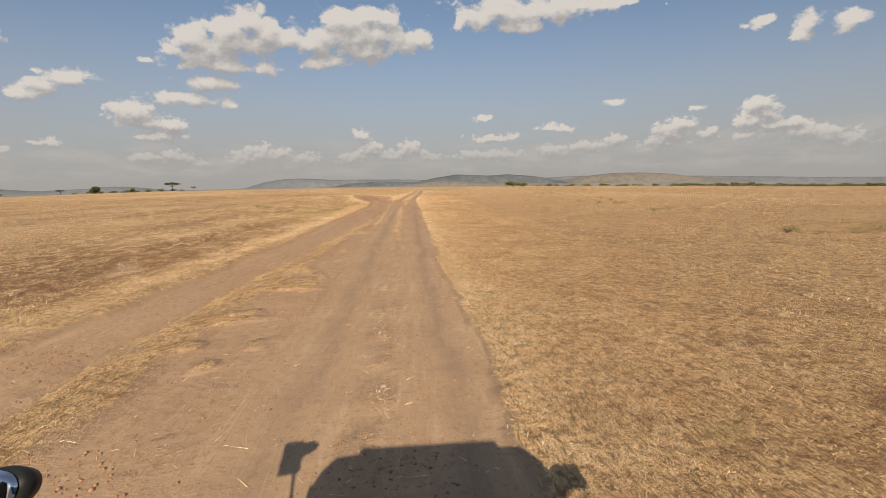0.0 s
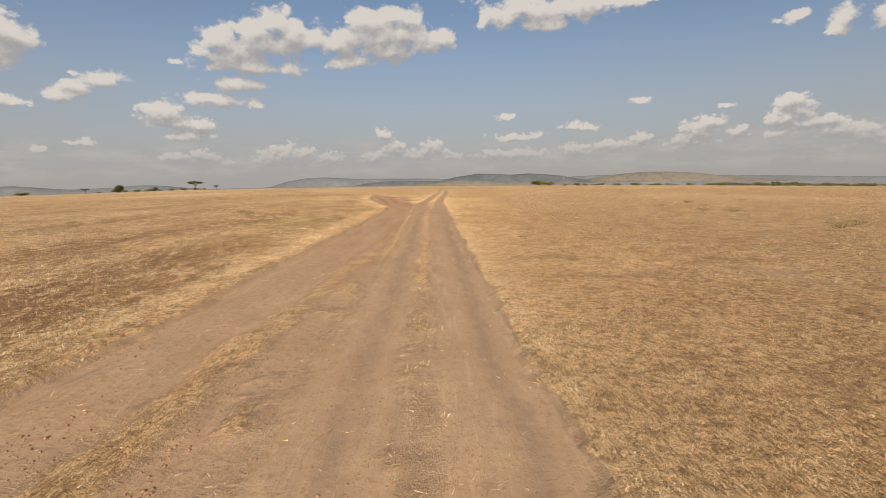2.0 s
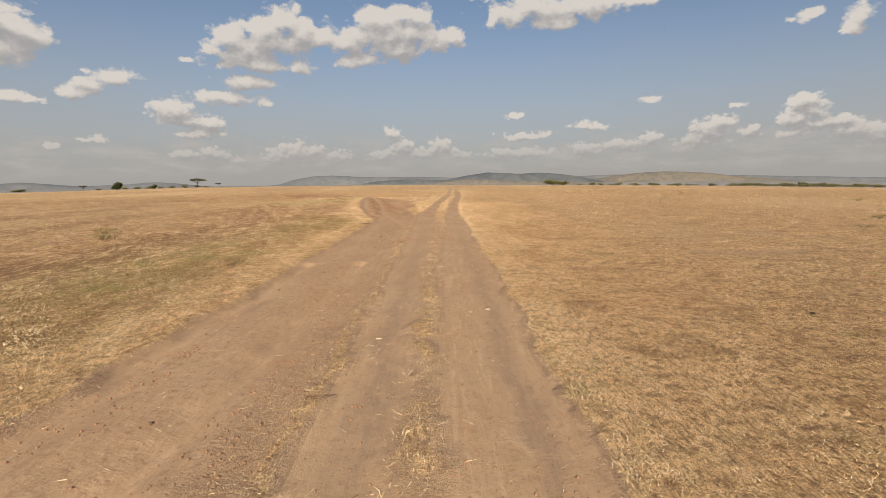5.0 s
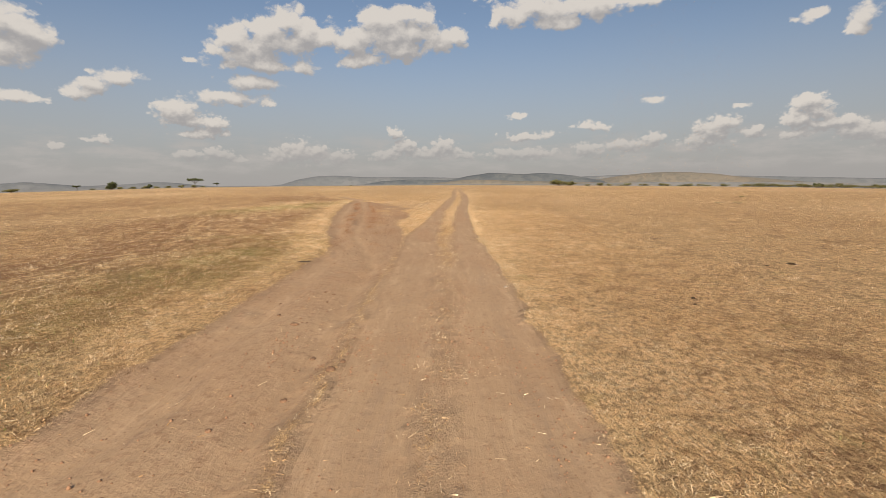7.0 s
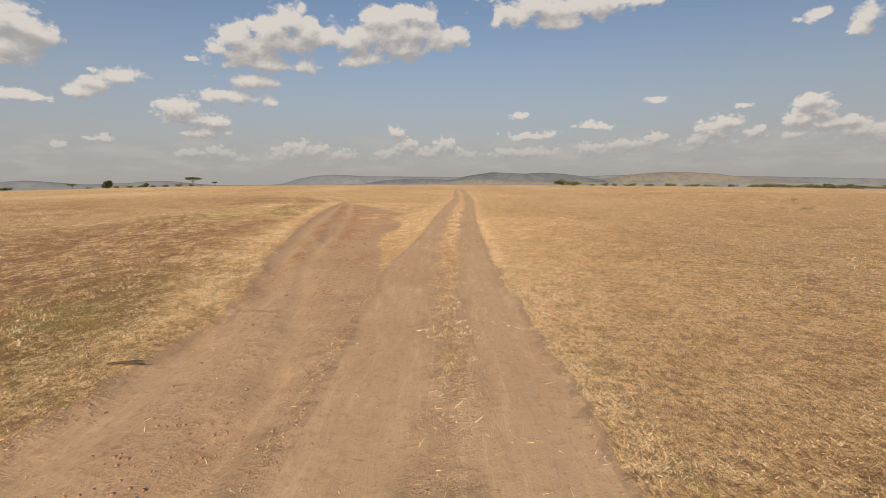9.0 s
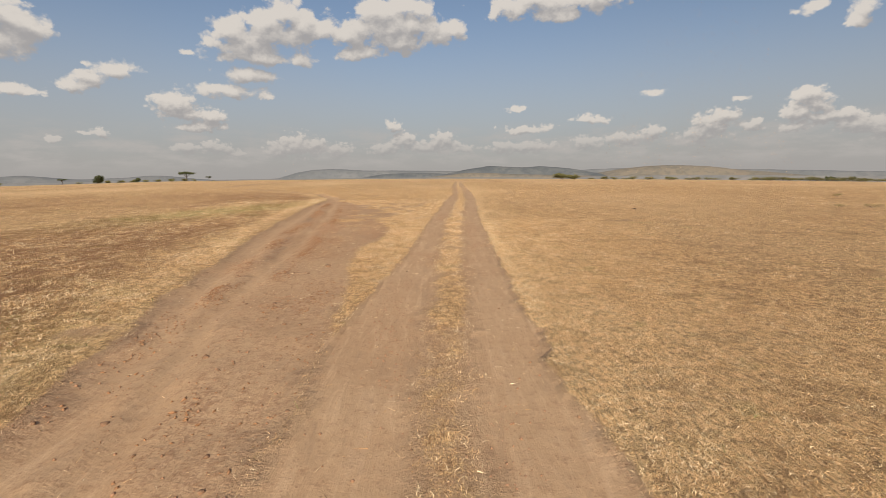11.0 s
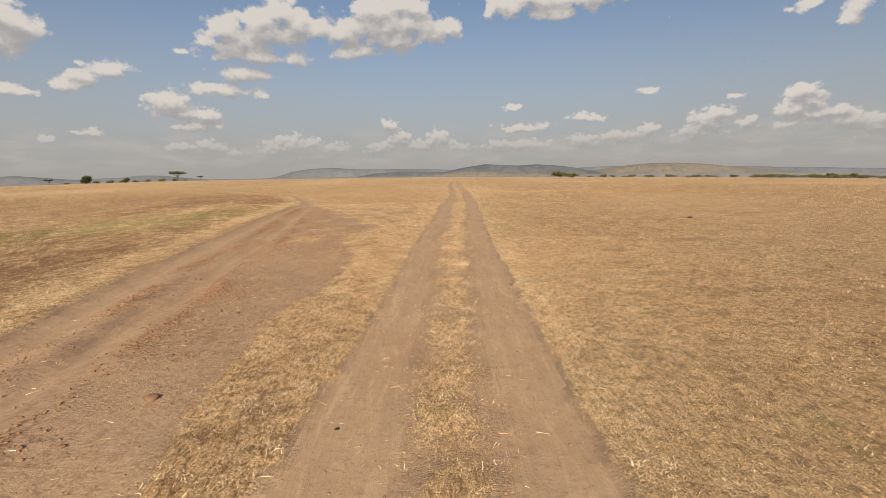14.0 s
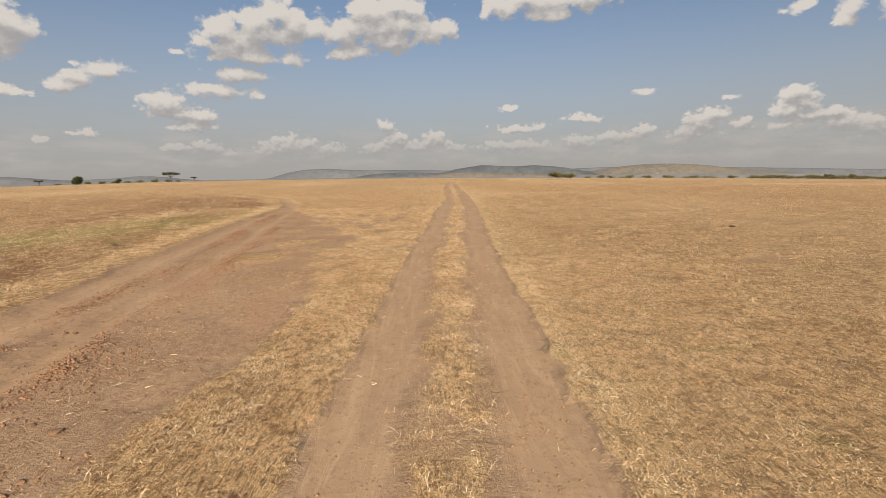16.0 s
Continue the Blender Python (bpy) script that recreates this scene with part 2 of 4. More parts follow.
def verge_middle(y):
    """Middle of the ragged grass verge between the side track and the main one."""
    return np.interp(y, (-20, 4, 10, 15, 21, 25, 30, 36), (-3.6, -3.5, -3.3, -2.95, -2.5, -2.22, -1.92, -1.82))


def rut_line(y):
    """The inner rut of the churned fork."""
    return np.interp(y, (50, 56, 62, 66, 69, 74, 82, 92, 100, 119, 148, 200), (-2.7, -3.2, -4.15, -4.6, -5.1, -5.75, -7.0, -8.6, -10.8, -22, -41, -57))


def debris_at(x, y):
    """Chance of torn roots and crumbs, heaped along both sides of the inner rut."""
    u = x - rut_line(y) + 0.22 * grainy(x * 0 + 2, y, 1.8, 81)
    lines = np.exp(-(((u - 0.62) / 0.2) ** 2)) + 0.9 * np.exp(-(((u + 0.58) / 0.24) ** 2)) + 0.3 * np.exp(-(((u - 1.3) / 0.35) ** 2))
    return lines * blend(grainy(x, y * 0.6, 0.8, 82), -0.4, 0.2) * blend(y, 52, 60) * (1 - blend(y, 86, 100))


def damp_at(x, y):
    """Dark smooth patches beside the outer rut."""
    u = x - side_left(y) - 1.25 + 0.1 * grainy(x, y, 0.6, 83)
    return np.exp(-((u / 0.22) ** 2)) * blend(grainy(x * 0.4, y * 0.8, 1.6, 84), 0.0, 0.3) * blend(y, 58, 62) * (1 - blend(y, 82, 92))


def wear(x, y):
    """How bare the soil is (0 grass, 1 swept dirt), how much a tyre has pressed it or painted rut shade darkens it, and
    how churned it is.
    """
    wobble = 0.16 * grainy(x, y, 1.1, 3) + 0.10 * grainy(x, y, 0.28, 4)
    far = np.clip((y - 70) / 60, 0, 1)
    u = x + wobble * (1 + far)
    right, left, mid, half = track_right(y), track_left(y), strip_middle(y), strip_half(y)
    main = blend(u, left - 0.14, left + 0.14) * (1 - blend(u, right - 0.13, right + 0.13))
    thick = np.interp(y, (-20, 14, 18, 30, 38, 44, 50, 57, 64, 300), (0.2, 0.25, 0.58, 0.62, 0.5, 0.35, 0.4, 0.66, 0.8, 0.9))
    thick = np.clip(thick * (0.85 + 0.5 * grainy(x * 0 + 3, y, 1.3, 17)) + 0.3 * grainy(x, y, 0.35, 19), 0, 1)
    strip = thick * (1 - blend(np.abs(u - mid), half * 0.3, half * 1.6))
    main = main * (1 - strip)
    sl, sr = side_left(y), side_right(y)
    side = blend(u, sl - 0.25, sl + 0.22) * (1 - blend(u + 0.9 * grainy(x, y * 0.6, 0.9, 9) * blend(y, 62, 72), sr - 0.3, sr + 0.3))
    patchy = 0.5 + 0.5 * grainy(x, y, 1.6, 7)
    side = side * (1 - np.interp(y, (0, 50, 60, 68, 75, 90), (0.06, 0.06, 0.18, 0.3, 0.7, 0.65)) * blend(patchy, 0.42, 0.66) * blend(u - rut_line(y), 0.2, 0.9))
    # trampled ground beside the fork, half bare
    loose = blend(u, sl, sl + 1.0) * (1 - blend(u, left - 1.6, left - 0.9)) * blend(y, 58, 64) * (1 - blend(y, 84, 97)) * np.clip(0.4 + 0.95 * grainy(x, y * 0.5, 0.9, 8), 0, 0.85)
    bare = np.maximum(np.maximum(main, side), loose)
    # ragged verge between the two tracks: a matted ridge, and thin scraps beside it
    off = u - verge_middle(y)
    ridge = np.interp(y, (0, 14, 20, 28, 36), (1.0, 0.95, 0.7, 0.5, 0.0)) * np.exp(-((off / np.interp(y, (0, 14, 21, 30), (0.56, 0.48, 0.27, 0.18))) ** 4))
    scraps = np.interp(y, (0, 16, 26, 44, 50), (0.95, 0.8, 0.5, 0.4, 0)) * blend(u, verge_middle(y), verge_middle(y) + 0.3) * (1 - blend(u, left - 0.35, left + 0.1)) * blend(grainy(x, y * 0.7, 0.5, 15), 0.0, 0.4)
    bare = bare * (1 - np.clip(ridge * (0.75 + 0.5 * grainy(x, y, 0.45, 14)), 0, 1)) * (1 - scraps)
    # bare scabs in the sward
    scab = blend(grainy(x, y, 2.4, 11), 0.38, 0.62) * 0.55 + blend(grainy(x, y * 0.6, 7.0, 12), 0.3, 0.6) * 0.35 * (x < sl)
    bare = np.maximum(bare, scab)
    press_shade = np.exp(-(((u - (right - 0.48)) / 0.24) ** 2)) * 0.85 + np.exp(-(((u - (left + mid - half) / 2 - 0.12) / 0.3) ** 2)) * 0.8
    fork = blend(y, 50, 58)
    axle = np.maximum((sl + np.maximum(sr, sl + 1.6)) / 2, sl + 0.4) * (1 - fork) + (rut_line(y) - 0.75) * fork + 0.1 * np.sin(y / 5)
    axle = np.where(y < 40, np.minimum(axle, (sl + verge_middle(y) - 0.4) / 2), axle)
    outer = np.where(y > 54, sl + 0.5, axle - 0.6)
    ruts = side * (np.exp(-(((u - outer) / 0.26) ** 2)) + np.exp(-(((u - axle - 0.75) / 0.2) ** 2)))
    # shade of the ruts' right edges put into colour, with the brown outer rim
    shaded_rims = side * (np.exp(-(((u - axle - 1.05) / 0.1) ** 2)) + np.exp(-(((u - axle + 0.3) / 0.1) ** 2)) + np.exp(-(((u - sl - 0.1) / 0.16) ** 2)))
    press_shade = press_shade * main * np.interp(y, (0, 32, 48, 60), (0.68, 0.72, 0.45, 0.22)) + 0.5 * shaded_rims * blend(grainy(x, y * 0.5, 1.2, 18), -0.1, 0.35) + 0.8 * damp_at(x, y) * side
    churn = np.clip(side + loose, 0, 1) * (0.3 + 0.15 * blend(y, 30, 58) + debris_at(x, y))
    return np.clip(bare, 0, 1), np.clip(press_shade, 0, 1), churn * (1 - 0.85 * np.clip(ruts, 0, 1)), ruts


def tinting(x, y):
    """Bleached (above 0) or browned (below 0) bands of the sward that run along the tracks."""
    off = side_left(y) - x + 0.5 * grainy(x, y, 2.0, 71)
    left = 0.34 * np.exp(-(((off - 0.7) / 0.7) ** 2)) - 0.22 * np.exp(-(((off - 3.0) / 1.2) ** 2)) + 0.2 * np.exp(-(((off - 5.4) / 1.1) ** 2)) - 0.15 * np.exp(-(((off - 8.5) / 1.6) ** 2))
    right = 0.22 * np.exp(-np.abs(x - track_right(y) - 0.2) / 0.6) - 0.06 * blend(x, 2.5, 7) * blend(grainy(x, y, 3.5, 72), -0.4, 0.3)
    return np.where(x < side_left(y), left * (0.75 + 0.5 * grainy(x, y * 0.4, 2.5, 73)), right * (x > strip_middle(y))) * (1 - blend(np.hypot(x, y - MID), 70, 130))


def thinness(x, y):
    """Where brown thatch and soil show between the tufts: most beside the side track, least by the wheel tracks."""
    off = side_left(y) - x
    left = np.where(off > 0, 0.5 + 0.5 * blend(off, 0.6, 2.0) * (1 - 0.5 * blend(off, 6, 14)), 0.0)
    right = 0.3 * blend(x - track_right(y), 0.6, 4.0)
    band = grainy(x, y * 0.35, 2.6, 74)
    return np.clip((left + right) * (0.9 + 0.7 * band), 0, 1) * (1 - blend(np.hypot(x, y - MID), 60, 130))


def slope_at(x, y):
    """Fall of the far plain, which tips gently to the right-hand side."""
    az = np.degrees(np.arctan2(x, np.maximum(y - MID, 1.0)))
    return np.tan(np.radians(np.interp(az, (-60, -41, -28, -11, 0, 14, 28, 44, 70), (0.5, 0.38, 0.15, 0.2, 0.28, 0.48, 0.70, 1.02, 1.2))))


def height(x, y):
    x, y = np.broadcast_arrays(np.asarray(x, float), np.asarray(y, float))
    r = np.hypot(x, y - MID)
    z = -slope_at(x, y) * np.maximum(r - 55 - 30 * np.exp(-r / 200), 0) * blend(r, 55, 140)
    z = z - 0.02 * np.maximum(r - 530, 0)
    near = 1 - blend(r, 120, 300)
    bare, press_shade, churn, ruts = wear(x, y)
    z = z + near * (0.012 * grainy(x, y, 0.9, 21) + 0.02 * grainy(x, y, 4.0, 22))
    z = z + near * (-0.03 * bare - 0.03 * press_shade - 0.09 * ruts + 0.045 * churn * grainy(x, y, 0.55, 23, 5) + 0.03 * debris_at(x, y))
    return z


def mesh_of(name, verts, faces, material, **attributes):
    """One mesh from arrays of corners and of triangles or quads, with a number per corner for the material."""
    me = bpy.data.meshes.new(name)
    verts, faces = np.asarray(verts, np.float32), np.asarray(faces, np.int32)
    k = faces.shape[1]
    me.vertices.add(len(verts))
    me.vertices.foreach_set("co", verts.ravel())
    me.loops.add(faces.size)
    me.loops.foreach_set("vertex_index", faces.ravel())
    me.polygons.add(len(faces))
    me.polygons.foreach_set("loop_start", np.arange(0, faces.size, k, dtype=np.int32))
    me.update(calc_edges=True)
    for key, values in attributes.items():
        me.attributes.new(key, "FLOAT", "POINT").data.foreach_set("value", np.asarray(values, np.float32))
    me.materials.append(material)
    return me


# ---- materials ----
def surface(name, rough=0.9, metal=0.0):
    m = bpy.data.materials.new(name)
    m.use_nodes = True
    t = m.node_tree
    b = t.nodes["Principled BSDF"]
    b.inputs["Roughness"].default_value, b.inputs["Metallic"].default_value = rough, metal
    b.inputs["Specular IOR Level"].default_value = 0.2
    return m, t, b


def value_of(t, name):
    return node(t, "ShaderNodeAttribute", {"attribute_name": name}).outputs["Fac"]


def bumped(t, b, height_socket, strength, distance):
    n = t.nodes.new("ShaderNodeBump")
    n.inputs["Strength"].default_value, n.inputs["Distance"].default_value = strength, distance
    t.links.new(height_socket, n.inputs["Height"])
    t.links.new(n.outputs[0], b.inputs["Normal"])


def plain_of(name, colour, rough=0.6, metal=0.0, vary=0.15, scale=6.0, bump=0.0):
    """A material of one hue that varies at two scales."""
    m, t, b = surface(name, rough, metal)
    at = t.nodes.new("ShaderNodeTexCoord").outputs["Object"]
    a = calc(t, "ADD", calc(t, "MULTIPLY", noised(t, at, scale, 3.0), 0.6), calc(t, "MULTIPLY", noised(t, at, scale * 9, 3.0), 0.4))
    dark, light = tuple(c * (1 - 2 * vary) for c in colour), tuple(min(1, c * (1 + 2 * vary)) for c in colour)
    t.links.new(mixed(t, ramp(t, a, 0.3, 0.7, False), dark, light), b.inputs["Base Color"])
    if bump:
        bumped(t, b, noised(t, at, scale * 6, 5.0), 0.6, bump)
    return m


def savanna_material():
    m, t, b = surface("savanna", 0.95)
    at = node(t, "ShaderNodeNewGeometry", None).outputs["Position"]
    flat = node(t, "ShaderNodeVectorMath", {"operation": "MULTIPLY"}, s0=at, s1=(1, 1, 0)).outputs[0]
    long = node(t, "ShaderNodeVectorMath", {"operation": "MULTIPLY"}, s0=at, s1=(1, 0.35, 0)).outputs[0]
    fine, mid, wide, vast = noised(t, flat, 38.0, 6.0, 0.7), noised(t, flat, 5.0, 5.0, 0.65), noised(t, flat, 0.55, 4.0), noised(t, long, 0.035, 4.0)
    # sward: straw, matted thatch and the soil between, with greener drifts
    fibres = []
    for turn, scale in ((0.4, 88.0), (1.5, 104.0), (2.6, 76.0), (0.9, 30.0)):
        grain = node(t, "ShaderNodeMapping", None, s0=flat, s2=(0.0, 0.0, turn), s3=(1.0, 0.2, 1.0)).outputs[0]
        fibres.append(noised(t, grain, scale, 2.0, 0.6))
    fibre = calc(t, "MAXIMUM", calc(t, "MAXIMUM", fibres[0], fibres[1]), fibres[2])
    tuft = noised(t, flat, 9.0, 4.0, 0.7)
    tint = value_of(t, "tint")
    lay = calc(t, "MULTIPLY_ADD", tint, 0.12, calc(t, "MULTIPLY_ADD", calc(t, "SUBTRACT", tuft, 0.5), -0.25, fibre))
    straw = mixed(t, ramp(t, lay, 0.475, 0.63), UNDER, STRAW)
    straw = mixed(t, calc(t, "MULTIPLY", ramp(t, fibres[3], 0.47, 0.37), 0.7), straw, THATCH)
    straw = mixed(t, calc(t, "MULTIPLY", ramp(t, tuft, 0.545, 0.61), 0.6), straw, THATCH)
    straw = mixed(t, calc(t, "MULTIPLY", ramp(t, tuft, 0.46, 0.38), 0.45), straw, STRAW)
    straw = mixed(t, calc(t, "MULTIPLY", ramp(t, mid, 0.54, 0.61), 0.5), straw, THATCH)
    clump = noised(t, flat, 1.7, 5.0, 0.7)
    straw = mixed(t, calc(t, "MULTIPLY", ramp(t, clump, 0.545, 0.62), 0.45), straw, THATCH)
    straw = mixed(t, calc(t, "MULTIPLY", ramp(t, wide, 0.46, 0.66), 0.2), straw, RUSSET)
    straw = mixed(t, calc(t, "MULTIPLY", ramp(t, noised(t, flat, 0.8, 6.0, 0.72), 0.54, 0.61), 0.38), straw, THATCH)
    straw = mixed(t, calc(t, "MULTIPLY", ramp(t, vast, 0.45, 0.65), 0.35), straw, PALE)
    straw = mixed(t, calc(t, "MULTIPLY", ramp(t, tint, 0.0, 0.4, False), 0.25), straw, PALE)
    straw = mixed(t, calc(t, "MULTIPLY", ramp(t, calc(t, "MULTIPLY", tint, -1.0), 0.0, 0.4, False), 0.45), straw, RUSSET_DARK)
    # gaps between tufts, crisp and of two sizes
    gap = calc(t, "ADD", calc(t, "MULTIPLY", noised(t, long, 3.4, 5.0, 0.68), 0.6), calc(t, "MULTIPLY", tuft, 0.4))
    gap = ramp(t, calc(t, "MULTIPLY_ADD", value_of(t, "thin"), 0.11, gap), 0.55, 0.60)
    straw = mixed(t, calc(t, "MULTIPLY", gap, calc(t, "MULTIPLY", value_of(t, "thin"), 0.9, clamp=True)), straw, mixed(t, mid, THATCH, RUSSET_DARK))
    green = calc(t, "MULTIPLY", value_of(t, "green"), ramp(t, mid, 0.25, 0.5))
    straw = mixed(t, green, straw, GREEN)
    # soil: dust drawn out along the drive, darker where tyres press it and where rut shade is painted in, reddish
    # crumbs where it is churned
    soil = mixed(t, ramp(t, wide, 0.35, 0.7), DUST, RED_DUST)
    drawn = node(t, "ShaderNodeVectorMath", {"operation": "MULTIPLY"}, s0=at, s1=(1, 0.13, 0)).outputs[0]
    streak = noised(t, drawn, 6.5, 6.0, 0.68, 0.6)
    soil = mixed(t, calc(t, "MULTIPLY", ramp(t, streak, 0.5, 0.66), 0.6), soil, PALE_DUST)
    soil = mixed(t, calc(t, "MULTIPLY", ramp(t, streak, 0.46, 0.34), 0.25), soil, PRESSED_SHADED)
    soil = mixed(t, calc(t, "MULTIPLY", ramp(t, mid, 0.48, 0.7), 0.3), soil, PALE_DUST)
    soil = mixed(t, calc(t, "MULTIPLY", ramp(t, tuft, 0.54, 0.66), 0.3), soil, CRUMB)
    soil = mixed(t, calc(t, "MULTIPLY", ramp(t, fine, 0.56, 0.68), 0.35), soil, CRUMB)
    press_shade = calc(t, "MULTIPLY_ADD", calc(t, "SUBTRACT", streak, 0.5), 1.3, calc(t, "MULTIPLY_ADD", calc(t, "SUBTRACT", mid, 0.5), 0.7, value_of(t, "press_shade")))
    soil = mixed(t, calc(t, "MULTIPLY", ramp(t, press_shade, 0.22, 0.85), 0.75), soil, PRESSED_SHADED)
    crumbs = calc(t, "MULTIPLY", value_of(t, "churn"), ramp(t, calc(t, "MULTIPLY_ADD", fine, 0.4, calc(t, "MULTIPLY_ADD", tuft, 0.3, calc(t, "MULTIPLY", streak, 0.3))), 0.485, 0.545), clamp=True)
    soil = mixed(t, calc(t, "MULTIPLY", crumbs, 0.85), soil, CRUMB)
    specks = node(t, "ShaderNodeTexVoronoi", None, s0=flat)
    specks.inputs["Scale"].default_value = 16.0
    speck = calc(t, "MULTIPLY", calc(t, "LESS_THAN", specks.outputs[0], 0.17), ramp(t, mid, 0.38, 0.55))
    soil = mixed(t, calc(t, "MULTIPLY", speck, 0.45), soil, CRUMB)
    # ragged border between the two
    edge = calc(t, "ADD", value_of(t, "bare"), calc(t, "MULTIPLY_ADD", fine, 0.9, -0.45))
    edge = calc(t, "MULTIPLY_ADD", calc(t, "SUBTRACT", mid, 0.5), 0.5, edge)
    t.links.new(mixed(t, ramp(t, edge, 0.36, 0.64), straw, soil), b.inputs["Base Color"])
    rough_grass = calc(t, "MULTIPLY", calc(t, "SUBTRACT", 1.0, value_of(t, "bare")), 0.9)
    lumps = calc(t, "ADD", calc(t, "MULTIPLY", fine, calc(t, "ADD", rough_grass, 0.09)), calc(t, "MULTIPLY", mid, calc(t, "ADD", rough_grass, 0.22)))
    lumps = calc(t, "MULTIPLY_ADD", clump, rough_grass, lumps)
    lumps = calc(t, "MULTIPLY_ADD", tuft, calc(t, "ADD", calc(t, "MULTIPLY", rough_grass, 0.7), calc(t, "MULTIPLY_ADD", value_of(t, "churn"), 0.35, 0.08)), lumps)
    lumps = calc(t, "MULTIPLY_ADD", streak, 0.25, lumps)
    apart = node(t, "ShaderNodeSeparateXYZ", None, s0=at)
    bars = calc(t, "SINE", calc(t, "MULTIPLY_ADD", calc(t, "PINGPONG", apart.outputs[0], 0.11), 60.0, calc(t, "MULTIPLY", apart.outputs[1], 110.0)))
    lumps = calc(t, "MULTIPLY_ADD", calc(t, "MULTIPLY", calc(t, "MULTIPLY", bars, ramp(t, streak, 0.45, 0.6)), value_of(t, "tread")), 0.014, lumps)
    bumped(t, b, lumps, 1.0, 0.06)
    return m


RUSSET_DARK = (0.40, 0.215, 0.11)
STRAW, THATCH, RUSSET, PALE = (0.90, 0.625, 0.322), (0.235, 0.13, 0.062), (0.62, 0.355, 0.172), (0.91, 0.665, 0.375)
UNDER = (0.47, 0.265, 0.123)
GREEN = (0.30, 0.30, 0.085)
DUST, RED_DUST, PALE_DUST, PRESSED_SHADED, CRUMB = (0.505, 0.337, 0.201), (0.468, 0.303, 0.178), (0.625, 0.426, 0.264), (0.30, 0.202, 0.132), (0.25, 0.128, 0.07)
SAVANNA = savanna_material()


def blade_material(name, low, middle, high):
    m, t, b = surface(name, 0.75)
    tone = value_of(t, "tone")
    colour = mixed(t, ramp(t, tone, 0.0, 0.5, False), low, middle)
    colour = mixed(t, ramp(t, tone, 0.5, 1.0, False), colour, high)
    t.links.new(colour, b.inputs["Base Color"])
    return m


DRY_BLADE = blade_material("dry_blade", (0.19, 0.098, 0.043), (0.74, 0.46, 0.215), (0.97, 0.785, 0.51))
GREEN_BLADE = blade_material("green_blade", (0.09, 0.10, 0.03), (0.22, 0.23, 0.07), (0.42, 0.38, 0.15))
CLOD = plain_of("clod", (0.27, 0.16, 0.097), 0.95, 0, 0.2, 9.0, 0.01)
DUNG = plain_of("dung", (0.07, 0.045, 0.028), 0.95, 0, 0.2, 12.0, 0.01)
CRUMBLE = plain_of("crumbled_earth", (0.37, 0.215, 0.13), 0.95, 0, 0.2, 9.0)
TORN = plain_of("torn_turf", (0.35, 0.19, 0.10), 0.95, 0, 0.25, 30.0)
STONE = plain_of("stone", (0.42, 0.33, 0.25), 0.9, 0, 0.15, 14.0, 0.004)
BARK = plain_of("bark", (0.10, 0.075, 0.055), 0.9, 0, 0.2, 2.0, 0.03)


def leaf_material(name, dark, light):
    m, t, b = surface(name, 0.7)
    t.links.new(mixed(t, value_of(t, "tone"), dark, light), b.inputs["Base Color"])
    return m


TREE_LEAF = leaf_material("tree_leaf", (0.035, 0.045, 0.02), (0.10, 0.115, 0.05))
BUSH_LEAF = leaf_material("bush_leaf", (0.06, 0.066, 0.026), (0.19, 0.18, 0.07))
SHRUB_LEAF = leaf_material("shrub_leaf", (0.15, 0.125, 0.05), (0.36, 0.29, 0.13))

# ---- the ground, one sheet to the horizon ----
def spread(low, high, step, reach_low, reach_high, growth=1.13):
    """Even steps between low and high, growing steps beyond."""
    mid = list(np.arange(low, high + step / 2, step))
    up, down, s = [], [], step
    p = mid[-1]
    while p < reach_high:
        s = min(s * growth, 160)
        p += s
        up.append(p)
    p, s = mid[0], step
    while p > reach_low:
        s = min(s * growth, 160)
        p -= s
        down.append(p)
    return np.array(down[::-1] + mid + up)


def greenness(x, y):
    """Greener drifts of grass beside the side track, and weak flushes elsewhere."""
    g = 0.9 * np.exp(-((x + 13.2 + 0.25 * (82 - y)) / 2.6) ** 2 - ((y - 81) / 7.5) ** 2)
    g = g + 0.45 * np.exp(-((x + 7.2) / 2.2) ** 2 - ((y - 40) / 10) ** 2) + 0.6 * np.exp(-((x + 6.0) / 1.6) ** 2 - ((y - 53) / 5) ** 2)
    g = g + 0.22 * blend(grainy(x, y, 3.2, 31), 0.3, 0.6) * (x < side_left(y)) + 0.4 * blend(grainy(x, y, 0.5, 32, 3), 0.5, 0.75)
    return np.clip(g * (0.7 + 0.6 * grainy(x, y, 1.0, 33)), 0, 1)


def tread_at(x, y):
    """Strips where tyres have left their print."""
    a = np.exp(-(((x - track_left(y) - 0.02) / 0.17) ** 2)) * blend(y, 14, 18) * (1 - blend(y, 40, 50)) + 0.8 * np.exp(-(((x - track_right(y) + 0.16) / 0.13) ** 2)) * (1 - blend(y, 46, 54))
    return np.clip(a * blend(grainy(x * 0.3, y * 0.3, 1.0, 85), -0.1, 0.25), 0, 1)


